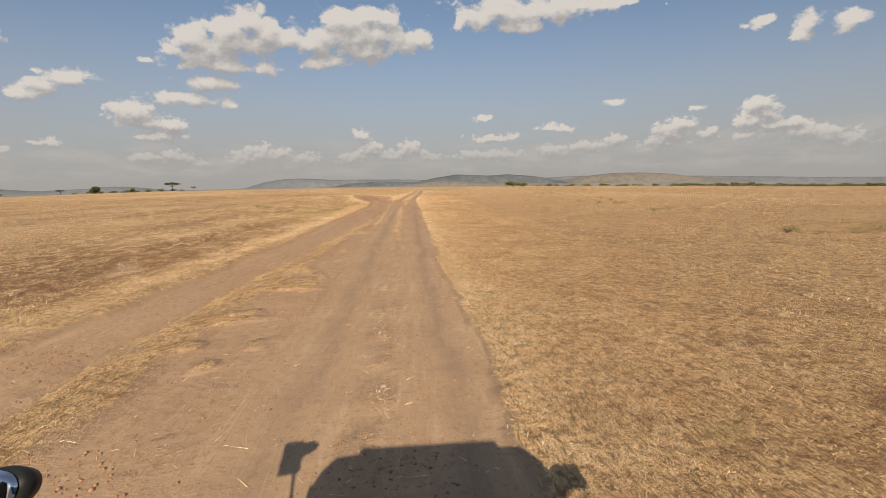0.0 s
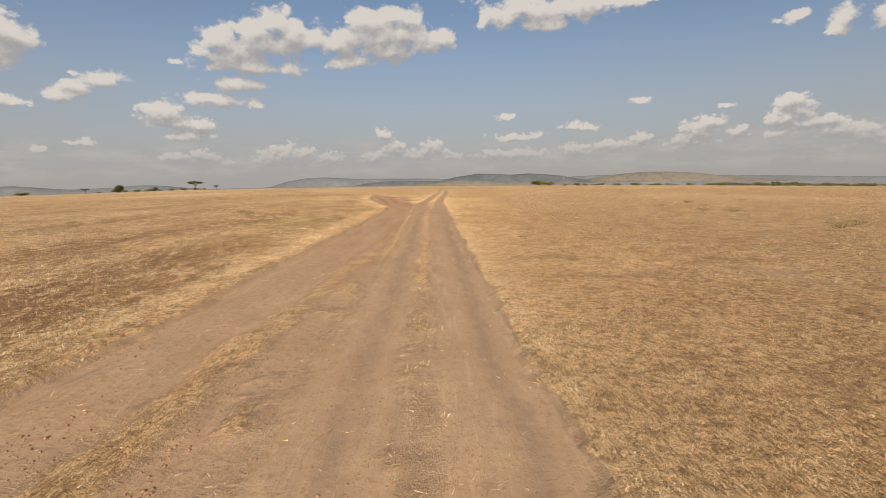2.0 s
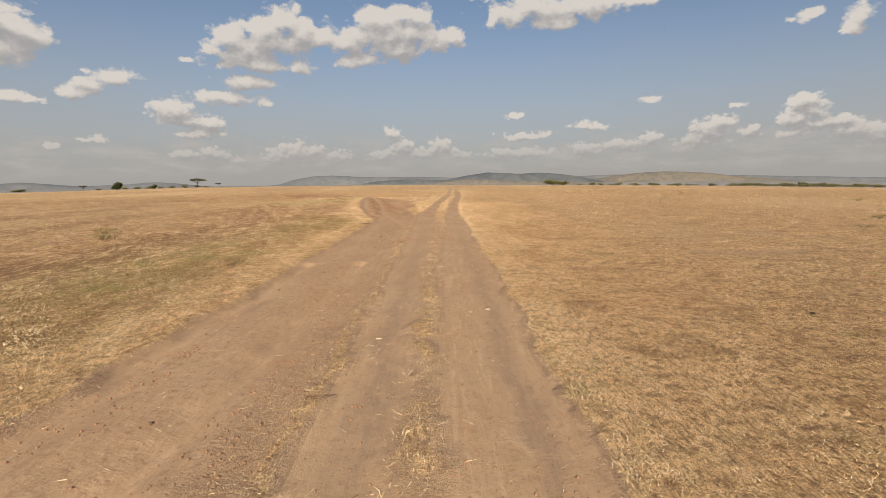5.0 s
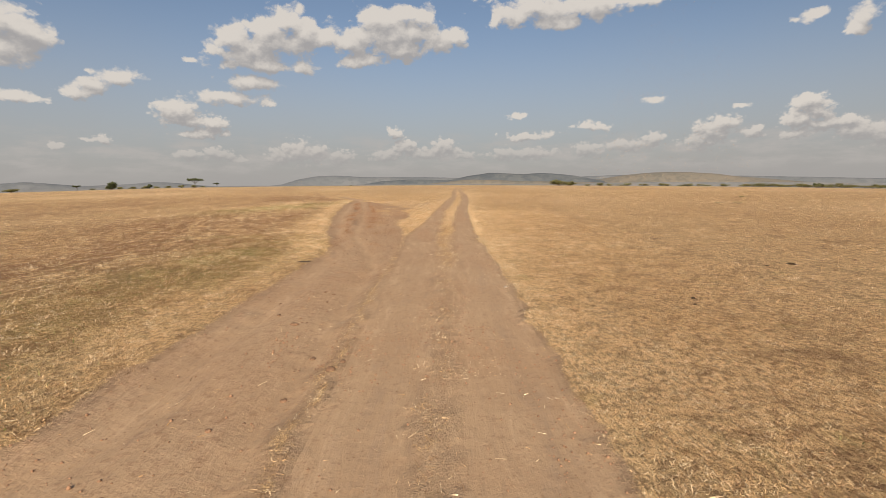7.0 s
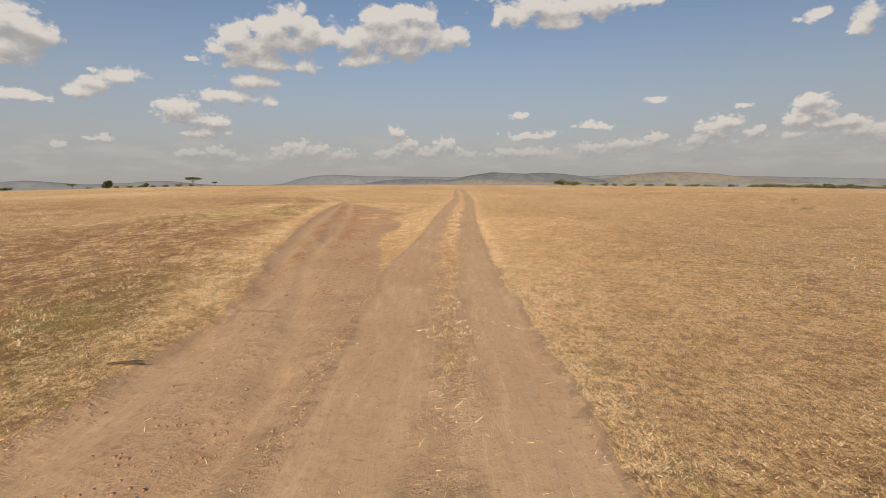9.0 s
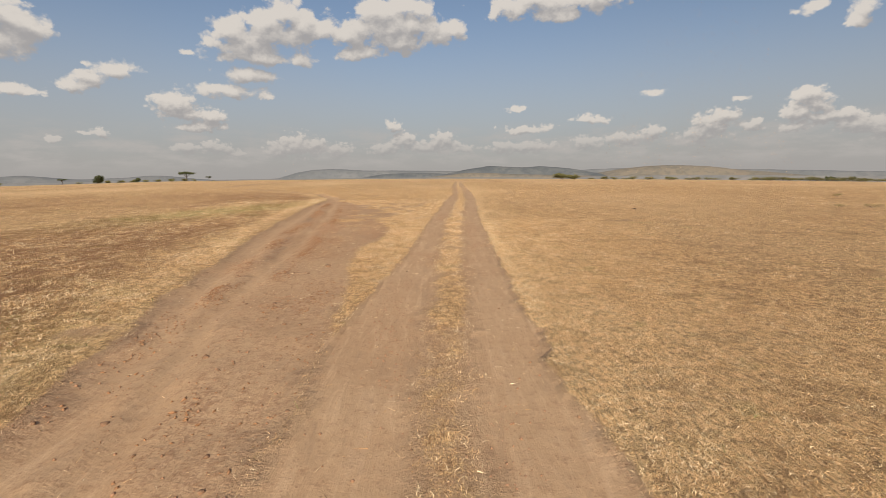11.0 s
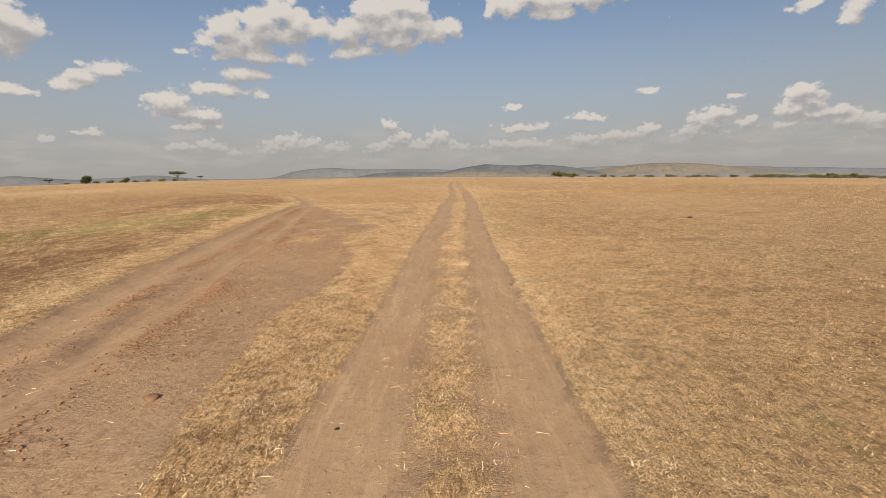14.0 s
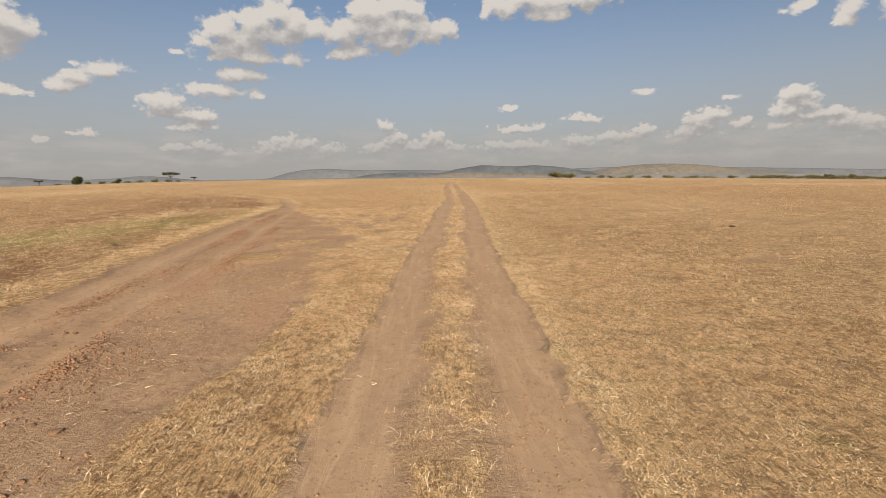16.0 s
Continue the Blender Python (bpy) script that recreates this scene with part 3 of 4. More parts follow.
def build_ground():
    xs, ys = spread(-9.0, 5.0, 0.1, -4600, 4600, 1.1), np.concatenate([spread(-2.0, 74.0, 0.13, -700, 73.9)[:-1], spread(74.2, 118.0, 0.26, 74.1, 4700, 1.07)[1:]])
    x, y = np.meshgrid(xs, ys)
    bare, press_shade, churn, _ = wear(x, y)
    z = height(x, y)
    nx, ny = len(xs), len(ys)
    i = np.arange(nx * ny).reshape(ny, nx)
    faces = np.stack([i[:-1, :-1], i[:-1, 1:], i[1:, 1:], i[1:, :-1]], -1).reshape(-1, 4)
    verts = np.stack([x, y, z], -1).reshape(-1, 3)
    near = 1 - blend(np.hypot(x, y - MID), 150, 260)
    me = mesh_of("ground", verts, faces, SAVANNA, bare=(bare * near).ravel(), press_shade=(press_shade * near).ravel(), churn=(churn * near).ravel(), green=greenness(x, y).ravel(), tint=tinting(x, y).ravel(), thin=thinness(x, y).ravel(), tread=tread_at(x, y).ravel())
    me.polygons.foreach_set("use_smooth", np.ones(len(me.polygons), bool))
    tagged(new("ground", me), "flat dry savanna with golden grass and dusty wheel tracks", "ground", "", "structure")


build_ground()


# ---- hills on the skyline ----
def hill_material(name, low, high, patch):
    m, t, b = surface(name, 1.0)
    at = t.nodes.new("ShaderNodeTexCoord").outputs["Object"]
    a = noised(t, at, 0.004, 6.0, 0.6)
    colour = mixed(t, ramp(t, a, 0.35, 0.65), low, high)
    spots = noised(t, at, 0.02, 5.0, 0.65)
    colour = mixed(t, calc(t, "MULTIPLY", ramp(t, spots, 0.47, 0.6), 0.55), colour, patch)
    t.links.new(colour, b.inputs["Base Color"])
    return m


def hill(label, profile, distance, material, depth=500.0, seed=1):
    """A long rounded ridge. profile: azimuth and elevation of its crest, in degrees, from the middle of the drive."""
    az = np.arange(profile[0][0], profile[-1][0] + 0.05, 0.16)
    el = np.interp(az, [p[0] for p in profile], [p[1] for p in profile])
    k = np.ones(5) / 5
    el = np.convolve(np.pad(el, 2, mode="edge"), k, mode="valid")
    el = el + 0.022 * grainy(az, az * 0 + seed, 1.3, seed, 4)
    rows, rings = [], 13
    for j in range(rings):
        u = j / (rings - 1)  # from the foot in front, over the crest, to the back
        d = distance - depth * 0.6 + depth * u
        rise = math.sin(min(u / 0.62, 1.0) * math.pi / 2) ** 1.25 if u <= 0.62 else 1 - 0.5 * ((u - 0.62) / 0.38) ** 2
        x, y = d * np.sin(np.radians(az)), MID + d * np.cos(np.radians(az))
        crest = 2.05 + distance * np.tan(np.radians(el))
        foot = height(x, y) - 4
        rough = 5.0 * grainy(x, y, 170, seed + 5, 4) * (0.25 + rise) * (1 - blend(u, 0.5, 0.62))
        rows.append(np.stack([x, y, foot + (crest - foot) * rise + np.minimum(rough, 2.0) * (u < 0.6)], -1))
    v = np.array(rows)
    i = np.arange(v.shape[0] * v.shape[1]).reshape(v.shape[:2])
    faces = np.stack([i[:-1, :-1], i[:-1, 1:], i[1:, 1:], i[1:, :-1]], -1).reshape(-1, 4)
    me = mesh_of("hill", v.reshape(-1, 3), faces, material)
    me.polygons.foreach_set("use_smooth", np.ones(len(me.polygons), bool))
    return tagged(new("hill", me), label, "hill", "", "structure")


# aerial haze is painted into the base colours, bluish on hills, grey on flats
HAZED_BLUE_HILL = hill_material("hazed_blue_hill", (0.165, 0.18, 0.195), (0.20, 0.21, 0.22), (0.14, 0.155, 0.17))
HAZED_DARK_HILL = hill_material("hazed_dark_hill", (0.11, 0.125, 0.14), (0.16, 0.17, 0.175), (0.09, 0.105, 0.12))
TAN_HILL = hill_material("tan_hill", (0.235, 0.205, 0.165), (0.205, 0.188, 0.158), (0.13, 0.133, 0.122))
HAZED_FLATS = hill_material("hazed_scrub_flats", (0.235, 0.24, 0.24), (0.275, 0.27, 0.26), (0.19, 0.195, 0.195))
hill("far blue-grey hills hazy on the skyline", [(-50, 0.2), (-44, 0.1), (-41.7, 0.22), (-39.8, 0.36), (-37.9, 0.15), (-35.8, -0.06), (-33.6, 0.0), (-31.7, 0.08), (-30.3, 0.24), (-28.8, 0.22), (-26.7, -0.03), (-24.6, -0.26), (-22, -0.4)], 4300, HAZED_BLUE_HILL, 400, 2)
hill("long flat-topped blue-grey hill in the haze", [(-21, -0.4), (-17.8, -0.22), (-16, 0.36), (-14.1, 0.7), (-12.3, 0.76), (-10.4, 0.68), (-8.5, 0.55), (-5.2, 0.53), (0.2, 0.42), (3.5, 0.3), (6, 0.1)], 4350, HAZED_BLUE_HILL, 400, 3)
hill("low dark shoulder in front of the flat-topped hill", [(-9.5, -0.4), (-6.5, 0.1), (-3.5, 0.22), (0, 0.15), (3, -0.1), (4.5, -0.4)], 4000, HAZED_DARK_HILL, 300, 4)
hill("rounded dark hill with wooded slopes, blue with haze", [(-2, -0.3), (1.2, 0.1), (3.3, 0.55), (5.9, 0.92), (7.6, 0.8), (9.7, 0.7), (11.6, 0.8), (13.4, 0.68), (15.4, 0.44), (17.2, 0.06), (20, -0.4)], 4050, HAZED_DARK_HILL, 420, 5)
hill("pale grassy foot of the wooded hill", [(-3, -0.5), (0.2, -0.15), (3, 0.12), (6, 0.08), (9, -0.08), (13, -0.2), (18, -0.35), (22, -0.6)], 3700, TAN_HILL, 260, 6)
hill("far ridge behind the tan hill, grey with haze", [(14, 0.2), (16, 0.31), (19.5, 0.44), (23, 0.4), (27, 0.3), (32, 0.17), (36.3, 0.02), (42, -0.2), (50, -0.3)], 4500, HAZED_BLUE_HILL, 300, 7)
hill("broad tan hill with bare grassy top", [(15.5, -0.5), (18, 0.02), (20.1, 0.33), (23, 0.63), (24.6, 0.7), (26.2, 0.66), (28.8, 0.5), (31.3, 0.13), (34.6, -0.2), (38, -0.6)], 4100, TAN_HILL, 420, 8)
hill("scrub flats below the hills, greyed by haze", [(13, -0.75), (17, -0.42), (24, -0.38), (30, -0.4), (36, -0.5), (44, -0.66), (52, -0.8)], 3000, HAZED_FLATS, 300, 9)
hill("hazy scrub flats beyond the plain", [(-52, -0.38), (-42, -0.34), (-34, -0.28), (-25, -0.27), (-17, -0.29), (-8, -0.31), (0, -0.34), (8, -0.42), (15, -0.6)], 2900, HAZED_FLATS, 300, 10)


# ---- grass ----
class Chart:
    """Height, bareness, green and tint of the ground near the drive, looked up between the corners of a fine grid."""
    x0, y0, step = -36.0, 0.0, 0.1

    def __init__(self):
        xs, ys = np.arange(self.x0, 36.0, self.step), np.arange(self.y0, 132.0, self.step)
        x, y = np.meshgrid(xs, ys)
        self.layers = {"height": height(x, y), "bare": wear(x, y)[0], "green": greenness(x, y), "tint": tinting(x, y)}

    def at(self, layer, x, y):
        grid = self.layers[layer]
        u, v = (x - self.x0) / self.step, (y - self.y0) / self.step
        i, j = np.clip(u.astype(int), 0, grid.shape[1] - 2), np.clip(v.astype(int), 0, grid.shape[0] - 2)
        a, b = u - i, v - j
        return (grid[j, i] * (1 - a) + grid[j, i + 1] * a) * (1 - b) + (grid[j + 1, i] * (1 - a) + grid[j + 1, i + 1] * a) * b


CHART = Chart()


def tones(x, y, rng, spread=0.34):
    """How pale single blades are: by chance, by tuft and by stretch of the field."""
    return rng.normal(0.5, spread, len(x)) + 0.42 * grainy(x, y, 0.2, 43, 2) + 0.26 * grainy(x, y, 0.7, 41, 2) + 0.16 * grainy(x, y, 4.0, 42, 2)


def blades(name, count, x0, x1, y0, y1, keep, length, width, material, seed, tone=None, lie=(0.75, 1.5)):
    """Single lying blades strewn over a stretch of the plan; keep(x, y) is the chance that one grows."""
    rng = np.random.default_rng(seed)
    x, y = rng.uniform(x0, x1, count), rng.uniform(y0, y1, count)
    on = rng.random(count) < keep(x, y)
    x, y = x[on], y[on]
    n = len(x)
    z = CHART.at("height", x, y)
    # blades lean together in patches, as wind and feet have laid them
    turn = 2.2 * math.pi * grainy(x, y, 0.3, seed + 3, 2) + rng.normal(0, 1.6, n)
    lean = rng.uniform(*lie, n)
    long, half = rng.uniform(*length, n) * (0.6 + 1.1 * rng.random(n) ** 2), rng.uniform(*width, n) / 2
    c, s = np.cos(turn), np.sin(turn)
    p = np.stack([x, y, z + 0.012 * rng.random(n)], -1)
    across = np.stack([-s, c, rng.normal(0, 0.6, n)], -1) * half[:, None]
    tip = p + np.stack([c * np.sin(lean), s * np.sin(lean), np.cos(lean)], -1) * long[:, None]
    tip[:, 2] = np.maximum(tip[:, 2], z + 0.004)
    verts = np.stack([p - across, p + across, tip], 1).reshape(-1, 3)
    faces = np.arange(n * 3).reshape(-1, 3)
    shade = tones(x, y, rng)
    if tone is not None:
        shade = shade + tone(x, y)
    return new(name, mesh_of(name, verts, faces, material, tone=np.repeat(np.clip(shade, 0, 1), 3)))


def tufts(name, count, each, x0, x1, y0, y1, keep, radius, length, width, material, seed, tone=None, lie=(0.35, 1.25)):
    """Tufts of bent blades that fan out from their roots; keep(x, y) is the chance that a tuft grows."""
    rng = np.random.default_rng(seed)
    cx, cy = rng.uniform(x0, x1, count), rng.uniform(y0, y1, count)
    on = rng.random(count) < keep(cx, cy)
    cx, cy = cx[on], cy[on]
    size = rng.uniform(0.65, 1.35, len(cx))
    own = rng.normal(0.0, 0.2, len(cx)) + (tone(cx, cy) if tone is not None else 0.0)
    pick = np.repeat(np.arange(len(cx)), each)
    n = len(pick)
    ox, oy = rng.normal(0, radius, n) * size[pick], rng.normal(0, radius, n) * size[pick]
    x, y = cx[pick] + ox, cy[pick] + oy
    z = CHART.at("height", x, y)
    turn = np.arctan2(oy, ox) + rng.normal(0, 1.0, n)
    lean = rng.uniform(*lie, n)
    long = rng.uniform(*length, n) * size[pick] * (0.7 + 0.7 * rng.random(n) ** 2)
    half = rng.uniform(*width, n) / 2
    c, s = np.cos(turn), np.sin(turn)
    p = np.stack([x, y, z - 0.004], -1)
    waist = p + np.stack([c * np.sin(lean), s * np.sin(lean), np.cos(lean)], -1) * long[:, None] * 0.5
    bend = np.minimum(lean + rng.uniform(0.1, 0.9, n), 1.75)
    swing = turn + rng.normal(0, 0.5, n)
    tip = waist + np.stack([np.cos(swing) * np.sin(bend), np.sin(swing) * np.sin(bend), np.cos(bend)], -1) * long[:, None] * 0.5
    tip[:, 2] = np.maximum(tip[:, 2], z + 0.003)
    across = np.stack([-s, c, rng.normal(0, 0.4, n)], -1) * half[:, None]
    verts = np.stack([p, waist - across, tip, waist + across], 1).reshape(-1, 3)
    faces = (np.array([(0, 1, 3), (1, 2, 3)])[None] + (np.arange(n) * 4)[:, None, None]).reshape(-1, 3)
    shade = tones(x, y, rng, 0.28) + own[pick]
    return new(name, mesh_of(name, verts, faces, material, tone=np.repeat(np.clip(shade, 0, 1), 4)))


def sward(x, y, near, far, power=1.0):
    """Chance of a blade: none on bare soil, thinning away from the drive."""
    bare = CHART.at("bare", x, y)
    off = np.maximum(np.abs(x + 0.3) - near, 0) / (far - near)
    return np.clip(1 - bare * 1.15, 0, 1) ** power * np.clip(1 - off, 0, 1) * (0.4 + 0.6 * blend(grainy(x, y, 0.3, 51, 2), -0.35, 0.25))


def stand_chance(x, y, near, far):
    """Chance of a tuft: few where the sward is thin or bare, more in loose drifts."""
    bare = CHART.at("bare", x, y)
    off = np.maximum(np.abs(x + 0.3) - near, 0) / (far - near)
    return np.clip(1 - bare * 1.3, 0, 1) * np.clip(1 - off, 0, 1) * (0.25 + 0.75 * blend(grainy(x, y, 0.6, 52, 2), -0.3, 0.2))


def verge_chance(x, y):
    """The long straw of the middle strip and of the verges beside the wheel tracks."""
    strip = np.exp(-(((x - strip_middle(y)) / (strip_half(y) * 1.15)) ** 4)) * np.interp(y, (0, 14, 18, 40, 50, 57, 64), (0.12, 0.2, 0.5, 0.35, 0.4, 0.8, 1.0))
    verge = blend(x, side_right(y) - 0.15, side_right(y) + 0.25) * (1 - blend(x, track_left(y) - 0.1, track_left(y) + 0.06)) * blend(y, 56, 60)
    rim = 0.7 * np.exp(-(((x - track_right(y) - 0.12) / 0.16) ** 2)) + 0.8 * np.exp(-(((x - side_left(y) + 0.55) / 0.45) ** 2))
    return np.clip(np.maximum(strip, verge) * (1 - 0.55 * CHART.at("bare", x, y)) + rim * np.clip(1.1 - 1.2 * CHART.at("bare", x, y), 0, 1), 0, 1)


def paler(x, y):
    """Grass by the wheel tracks is bleached, in the open field browner."""
    edge = np.minimum(np.abs(x - track_right(y)), np.abs(x - track_left(y)))
    return 0.16 * np.exp(-edge / 0.5) - 0.04 + 0.7 * CHART.at("tint", x, y)


DRY = "short dry straw-coloured grass lying matted over the soil"
for k, (y0, y1) in enumerate(((2.0, 25.0), (25.0, 49.0), (49.0, 73.0))):
    tagged(blades("dry_grass", 930000, -7.5, 6.5, y0, y1, lambda x, y: sward(x, y, 3.4, 8.0), (0.02, 0.05), (0.0024, 0.0046), DRY_BLADE, 1 + k, paler), DRY, "grass", "", "stuff")
TUFTY = "bent straw-coloured grass tufts standing in the dry sward"
tagged(tufts("grass_tufts", 44000, 12, -8, 7.5, 2, 78, lambda x, y: stand_chance(x, y, 4.0, 9.0), 0.035, (0.025, 0.06), (0.0026, 0.0048), DRY_BLADE, 21, paler), TUFTY, "grass", "", "stuff")
tagged(tufts("grass_tufts", 46000, 9, -22, 24, 5, 112, lambda x, y: stand_chance(x, y, 14, 26) * np.clip(np.maximum((np.abs(x + 0.3) - 4.2) / 2.5, (y - 72) / 4), 0, 1), 0.07, (0.05, 0.10), (0.007, 0.013), DRY_BLADE, 22, paler), TUFTY, "grass", "", "stuff")
tagged(tufts("grass_tufts", 20000, 7, -60, 60, 30, 165, lambda x, y: np.clip(np.maximum((np.abs(x) - 16) / 6, (y - 100) / 8), 0, 1), 0.14, (0.07, 0.14), (0.016, 0.03), DRY_BLADE, 23), TUFTY, "grass", "", "stuff")
tagged(tufts("straw_tufts", 26000, 15, -10, 4.5, 2, 92, verge_chance, 0.05, (0.05, 0.10), (0.0035, 0.006), DRY_BLADE, 24, lambda x, y: 0.36 + 0 * x), "pale bleached straw tufts along the wheel tracks", "grass", "", "stuff")
tagged(tufts("grass_tufts", 46000, 10, -19, -3.6, 4, 94, lambda x, y: blend(side_left(y) - x, 0.0, 0.5) * (0.15 + 0.85 * blend(grainy(x, y * 0.6, 0.5, 53, 2), -0.1, 0.3)) * (1 - 0.6 * blend(side_left(y) - x, 5, 12)), 0.05, (0.05, 0.10), (0.005, 0.009), DRY_BLADE, 25, lambda x, y: 0.22 + 0 * x), "pale tufts of cropped straw on brown thatch", "grass", "", "stuff")
tagged(blades("straw_litter", 70000, -6, 2, 1.5, 76, lambda x, y: 0.06 + 0.3 * blend(grainy(x, y, 0.7, 86), 0.05, 0.4) + 0.4 * np.exp(-((x - strip_middle(y)) / 0.3) ** 2), (0.04, 0.11), (0.003, 0.006), DRY_BLADE, 4, lambda x, y: 0.2 + 0 * x, (1.3, 1.55)), "loose pale straw strewn on the bare track", "straw", "", "stuff")
tagged(blades("green_grass", 300000, -20, 12, 1.5, 95, lambda x, y: sward(x, y, 16, 26) * CHART.at("green", x, y), (0.04, 0.09), (0.007, 0.014), GREEN_BLADE, 5, None, (0.3, 1.2)), "sparse green grass coming through the dry sward", "grass", "", "stuff")


# ---- helpers for things made of parts ----
def part(name, bm, material, parent, label="", smooth=False):
    me = bpy.data.meshes.new(name)
    bm.to_mesh(me)
    bm.free()
    me.materials.append(material)
    if smooth:
        me.polygons.foreach_set("use_smooth", np.ones(len(me.polygons), bool))
    ob = new(name, me)
    ob.parent = parent
    return tagged(ob, label)


def leaves(name, centres, radii, count, size, material, parent, seed, label=""):
    """A crown of many small leaf clumps scattered through several flattened lobes."""
    rng = np.random.default_rng(seed)
    centres, radii = np.asarray(centres, float), np.asarray(radii, float)
    pick = rng.integers(0, len(centres), count)
    d = rng.normal(size=(count, 3))
    d /= np.linalg.norm(d, axis=1)[:, None]
    r = rng.random(count) ** 0.45 * (0.8 + 0.35 * rng.random(count))
    p = centres[pick] + d * r[:, None] * radii[pick]
    a = rng.normal(size=(count, 3))
    a /= np.linalg.norm(a, axis=1)[:, None]
    b = np.cross(a, rng.normal(size=(count, 3)))
    b /= np.linalg.norm(b, axis=1)[:, None]
    s = (size * rng.uniform(0.6, 1.4, count))[:, None]
    verts = np.stack([p - a * s, p - b * s * 0.6, p + a * s, p + b * s * 0.6], 1).reshape(-1, 3)
    faces = np.arange(count * 4).reshape(-1, 4)
    # lobe tops paler, undersides darker: shading put into the leaf colour
    tone = np.clip(0.5 + 0.35 * d[:, 2] + rng.normal(0, 0.2, count), 0, 1)
    ob = new(name, mesh_of(name, verts, faces, material, tone=np.repeat(tone, 4)))
    ob.parent = parent
    return tagged(ob, label)


def limb(bm, points, radii, sides=7):
    """A tapered tube along points."""
    rings = []
    for k, (p, r) in enumerate(zip(points, radii)):
        ahead = Vector(points[min(k + 1, len(points) - 1)]) - Vector(points[max(k - 1, 0)])
        q = ahead.to_track_quat("Z", "Y")
        rings.append([bm.verts.new(Vector(p) + q @ Vector((r * math.cos(6.2832 * i / sides), r * math.sin(6.2832 * i / sides), 0))) for i in range(sides)])
    for lower, upper in zip(rings, rings[1:]):
        for i in range(sides):
            bm.faces.new((lower[i], lower[(i + 1) % sides], upper[(i + 1) % sides], upper[i]))
    bm.faces.new(rings[-1])
    bm.faces.new(rings[0][::-1])


def stand(name, x, y, label, category, group=""):
    ob = new(name)
    ob.location = (x, y, float(height(x, y)))
    return tagged(ob, label, category, group)


def acacia(x, y, tall, wide, seed):
    rng = np.random.default_rng(seed)
    tree = stand("acacia_tree", x, y, "lone umbrella acacia with flat dark green crown", "tree", "acacias on the plain")
    bm = bmesh.new()
    fork = tall * 0.45
    limb(bm, [(0, 0, -0.2), (0.1, 0, fork * 0.5), (0.05, 0.1, fork)], [tall * 0.05, tall * 0.036, tall * 0.03])
    part("trunk", bm, BARK, tree, "", True)
    lobes, sizes = [], []
    for k in range(9):
        a, r = 6.2832 * k / 9 + rng.uniform(-0.3, 0.3), wide * rng.uniform(0.2, 0.42)
        end = (r * math.cos(a), r * math.sin(a), tall * rng.uniform(0.8, 0.9))
        bm = bmesh.new()
        limb(bm, [(0.05, 0.1, fork * 0.95), (end[0] * 0.45, end[1] * 0.45, (fork + end[2]) / 2 + 0.1), end], [tall * 0.02, tall * 0.014, tall * 0.006], 5)
        part("limb", bm, BARK, tree, "", True)
        lobes.append(end)
        sizes.append((wide * rng.uniform(0.16, 0.24), wide * rng.uniform(0.16, 0.24), tall * rng.uniform(0.11, 0.17)))
    leaves("crown", lobes, sizes, 2600, tall * 0.028, TREE_LEAF, tree, seed)
    return tree


def bush(x, y, tall, wide, seed, label, material=None, group="", count=900, name="bush"):
    rng = np.random.default_rng(seed)
    b = stand(name, x, y, label, "bush", group)
    lobes, sizes = [], []
    for k in range(7):
        a, r = rng.uniform(0, 6.2832), wide * 0.34 * math.sqrt(rng.random())
        c = (r * math.cos(a), r * math.sin(a) * 0.7, tall * rng.uniform(0.3, 0.66))
        bm = bmesh.new()
        limb(bm, [(0, 0, -0.05), (c[0] * 0.5, c[1] * 0.5, c[2] * 0.55), c], [tall * 0.03, tall * 0.02, tall * 0.008], 5)
        part("stem", bm, BARK, b)
        lobes.append(c)
        sizes.append((wide * rng.uniform(0.16, 0.26), wide * rng.uniform(0.14, 0.22), tall * rng.uniform(0.2, 0.34)))
    leaves("foliage", lobes, sizes, count, max(tall * 0.05, 0.09 * min(tall, 3.5)) if tall > 1 else tall * 0.07, material or BUSH_LEAF, b, seed)
    return b


def sight(az, distance):
    return distance * math.sin(radians(az)), MID + distance * math.cos(radians(az))


# ---- trees and bushes of the far plain ----
acacia(-235, 514, 8.6, 14.5, 1)
acacia(-214, 514, 4.2, 5.4, 2)
acacia(-283, 425, 4.2, 6.4, 3)
DARK_BUSH = "large rounded dark green bush standing on the plain"
bush(-255, 424, 6.8, 10.5, 11, DARK_BUSH, TREE_LEAF, "", 1800)
bush(-262, 432, 4.2, 8, 12, DARK_BUSH, TREE_LEAF)
bush(-226, 424, 4.0, 6.0, 13, "small dense dark bush on the plain", TREE_LEAF)
bush(-330, 420, 3.2, 14, 14, "low olive-green thicket on the plain", BUSH_LEAF, "", 1400)
for k in range(16):
    bush(-286 + 5.2 * k + (k % 3), 446 + 9 * (k % 4), 1.9 + 0.5 * (k % 3), 6.5, 20 + k, "low olive-green scrub in a broken line", BUSH_LEAF, "scrub beside the dark bush", 420)
for k in range(18):
    bush(*sight(-24 + 1.15 * k, 600 + 25 * (k % 4)), 1.6 + 0.7 * (k % 3 == 0), 4 + 3 * (k % 2), 50 + k, "tiny dark bush on the edge of the plain", TREE_LEAF, "bushes along the edge of the plain", 260)
bush(83, 380, 5.0, 15, 71, "broad olive-green bush on the plain", BUSH_LEAF, "", 2200)
bush(92, 384, 3.8, 10, 72, "broad olive-green bush on the plain", BUSH_LEAF)
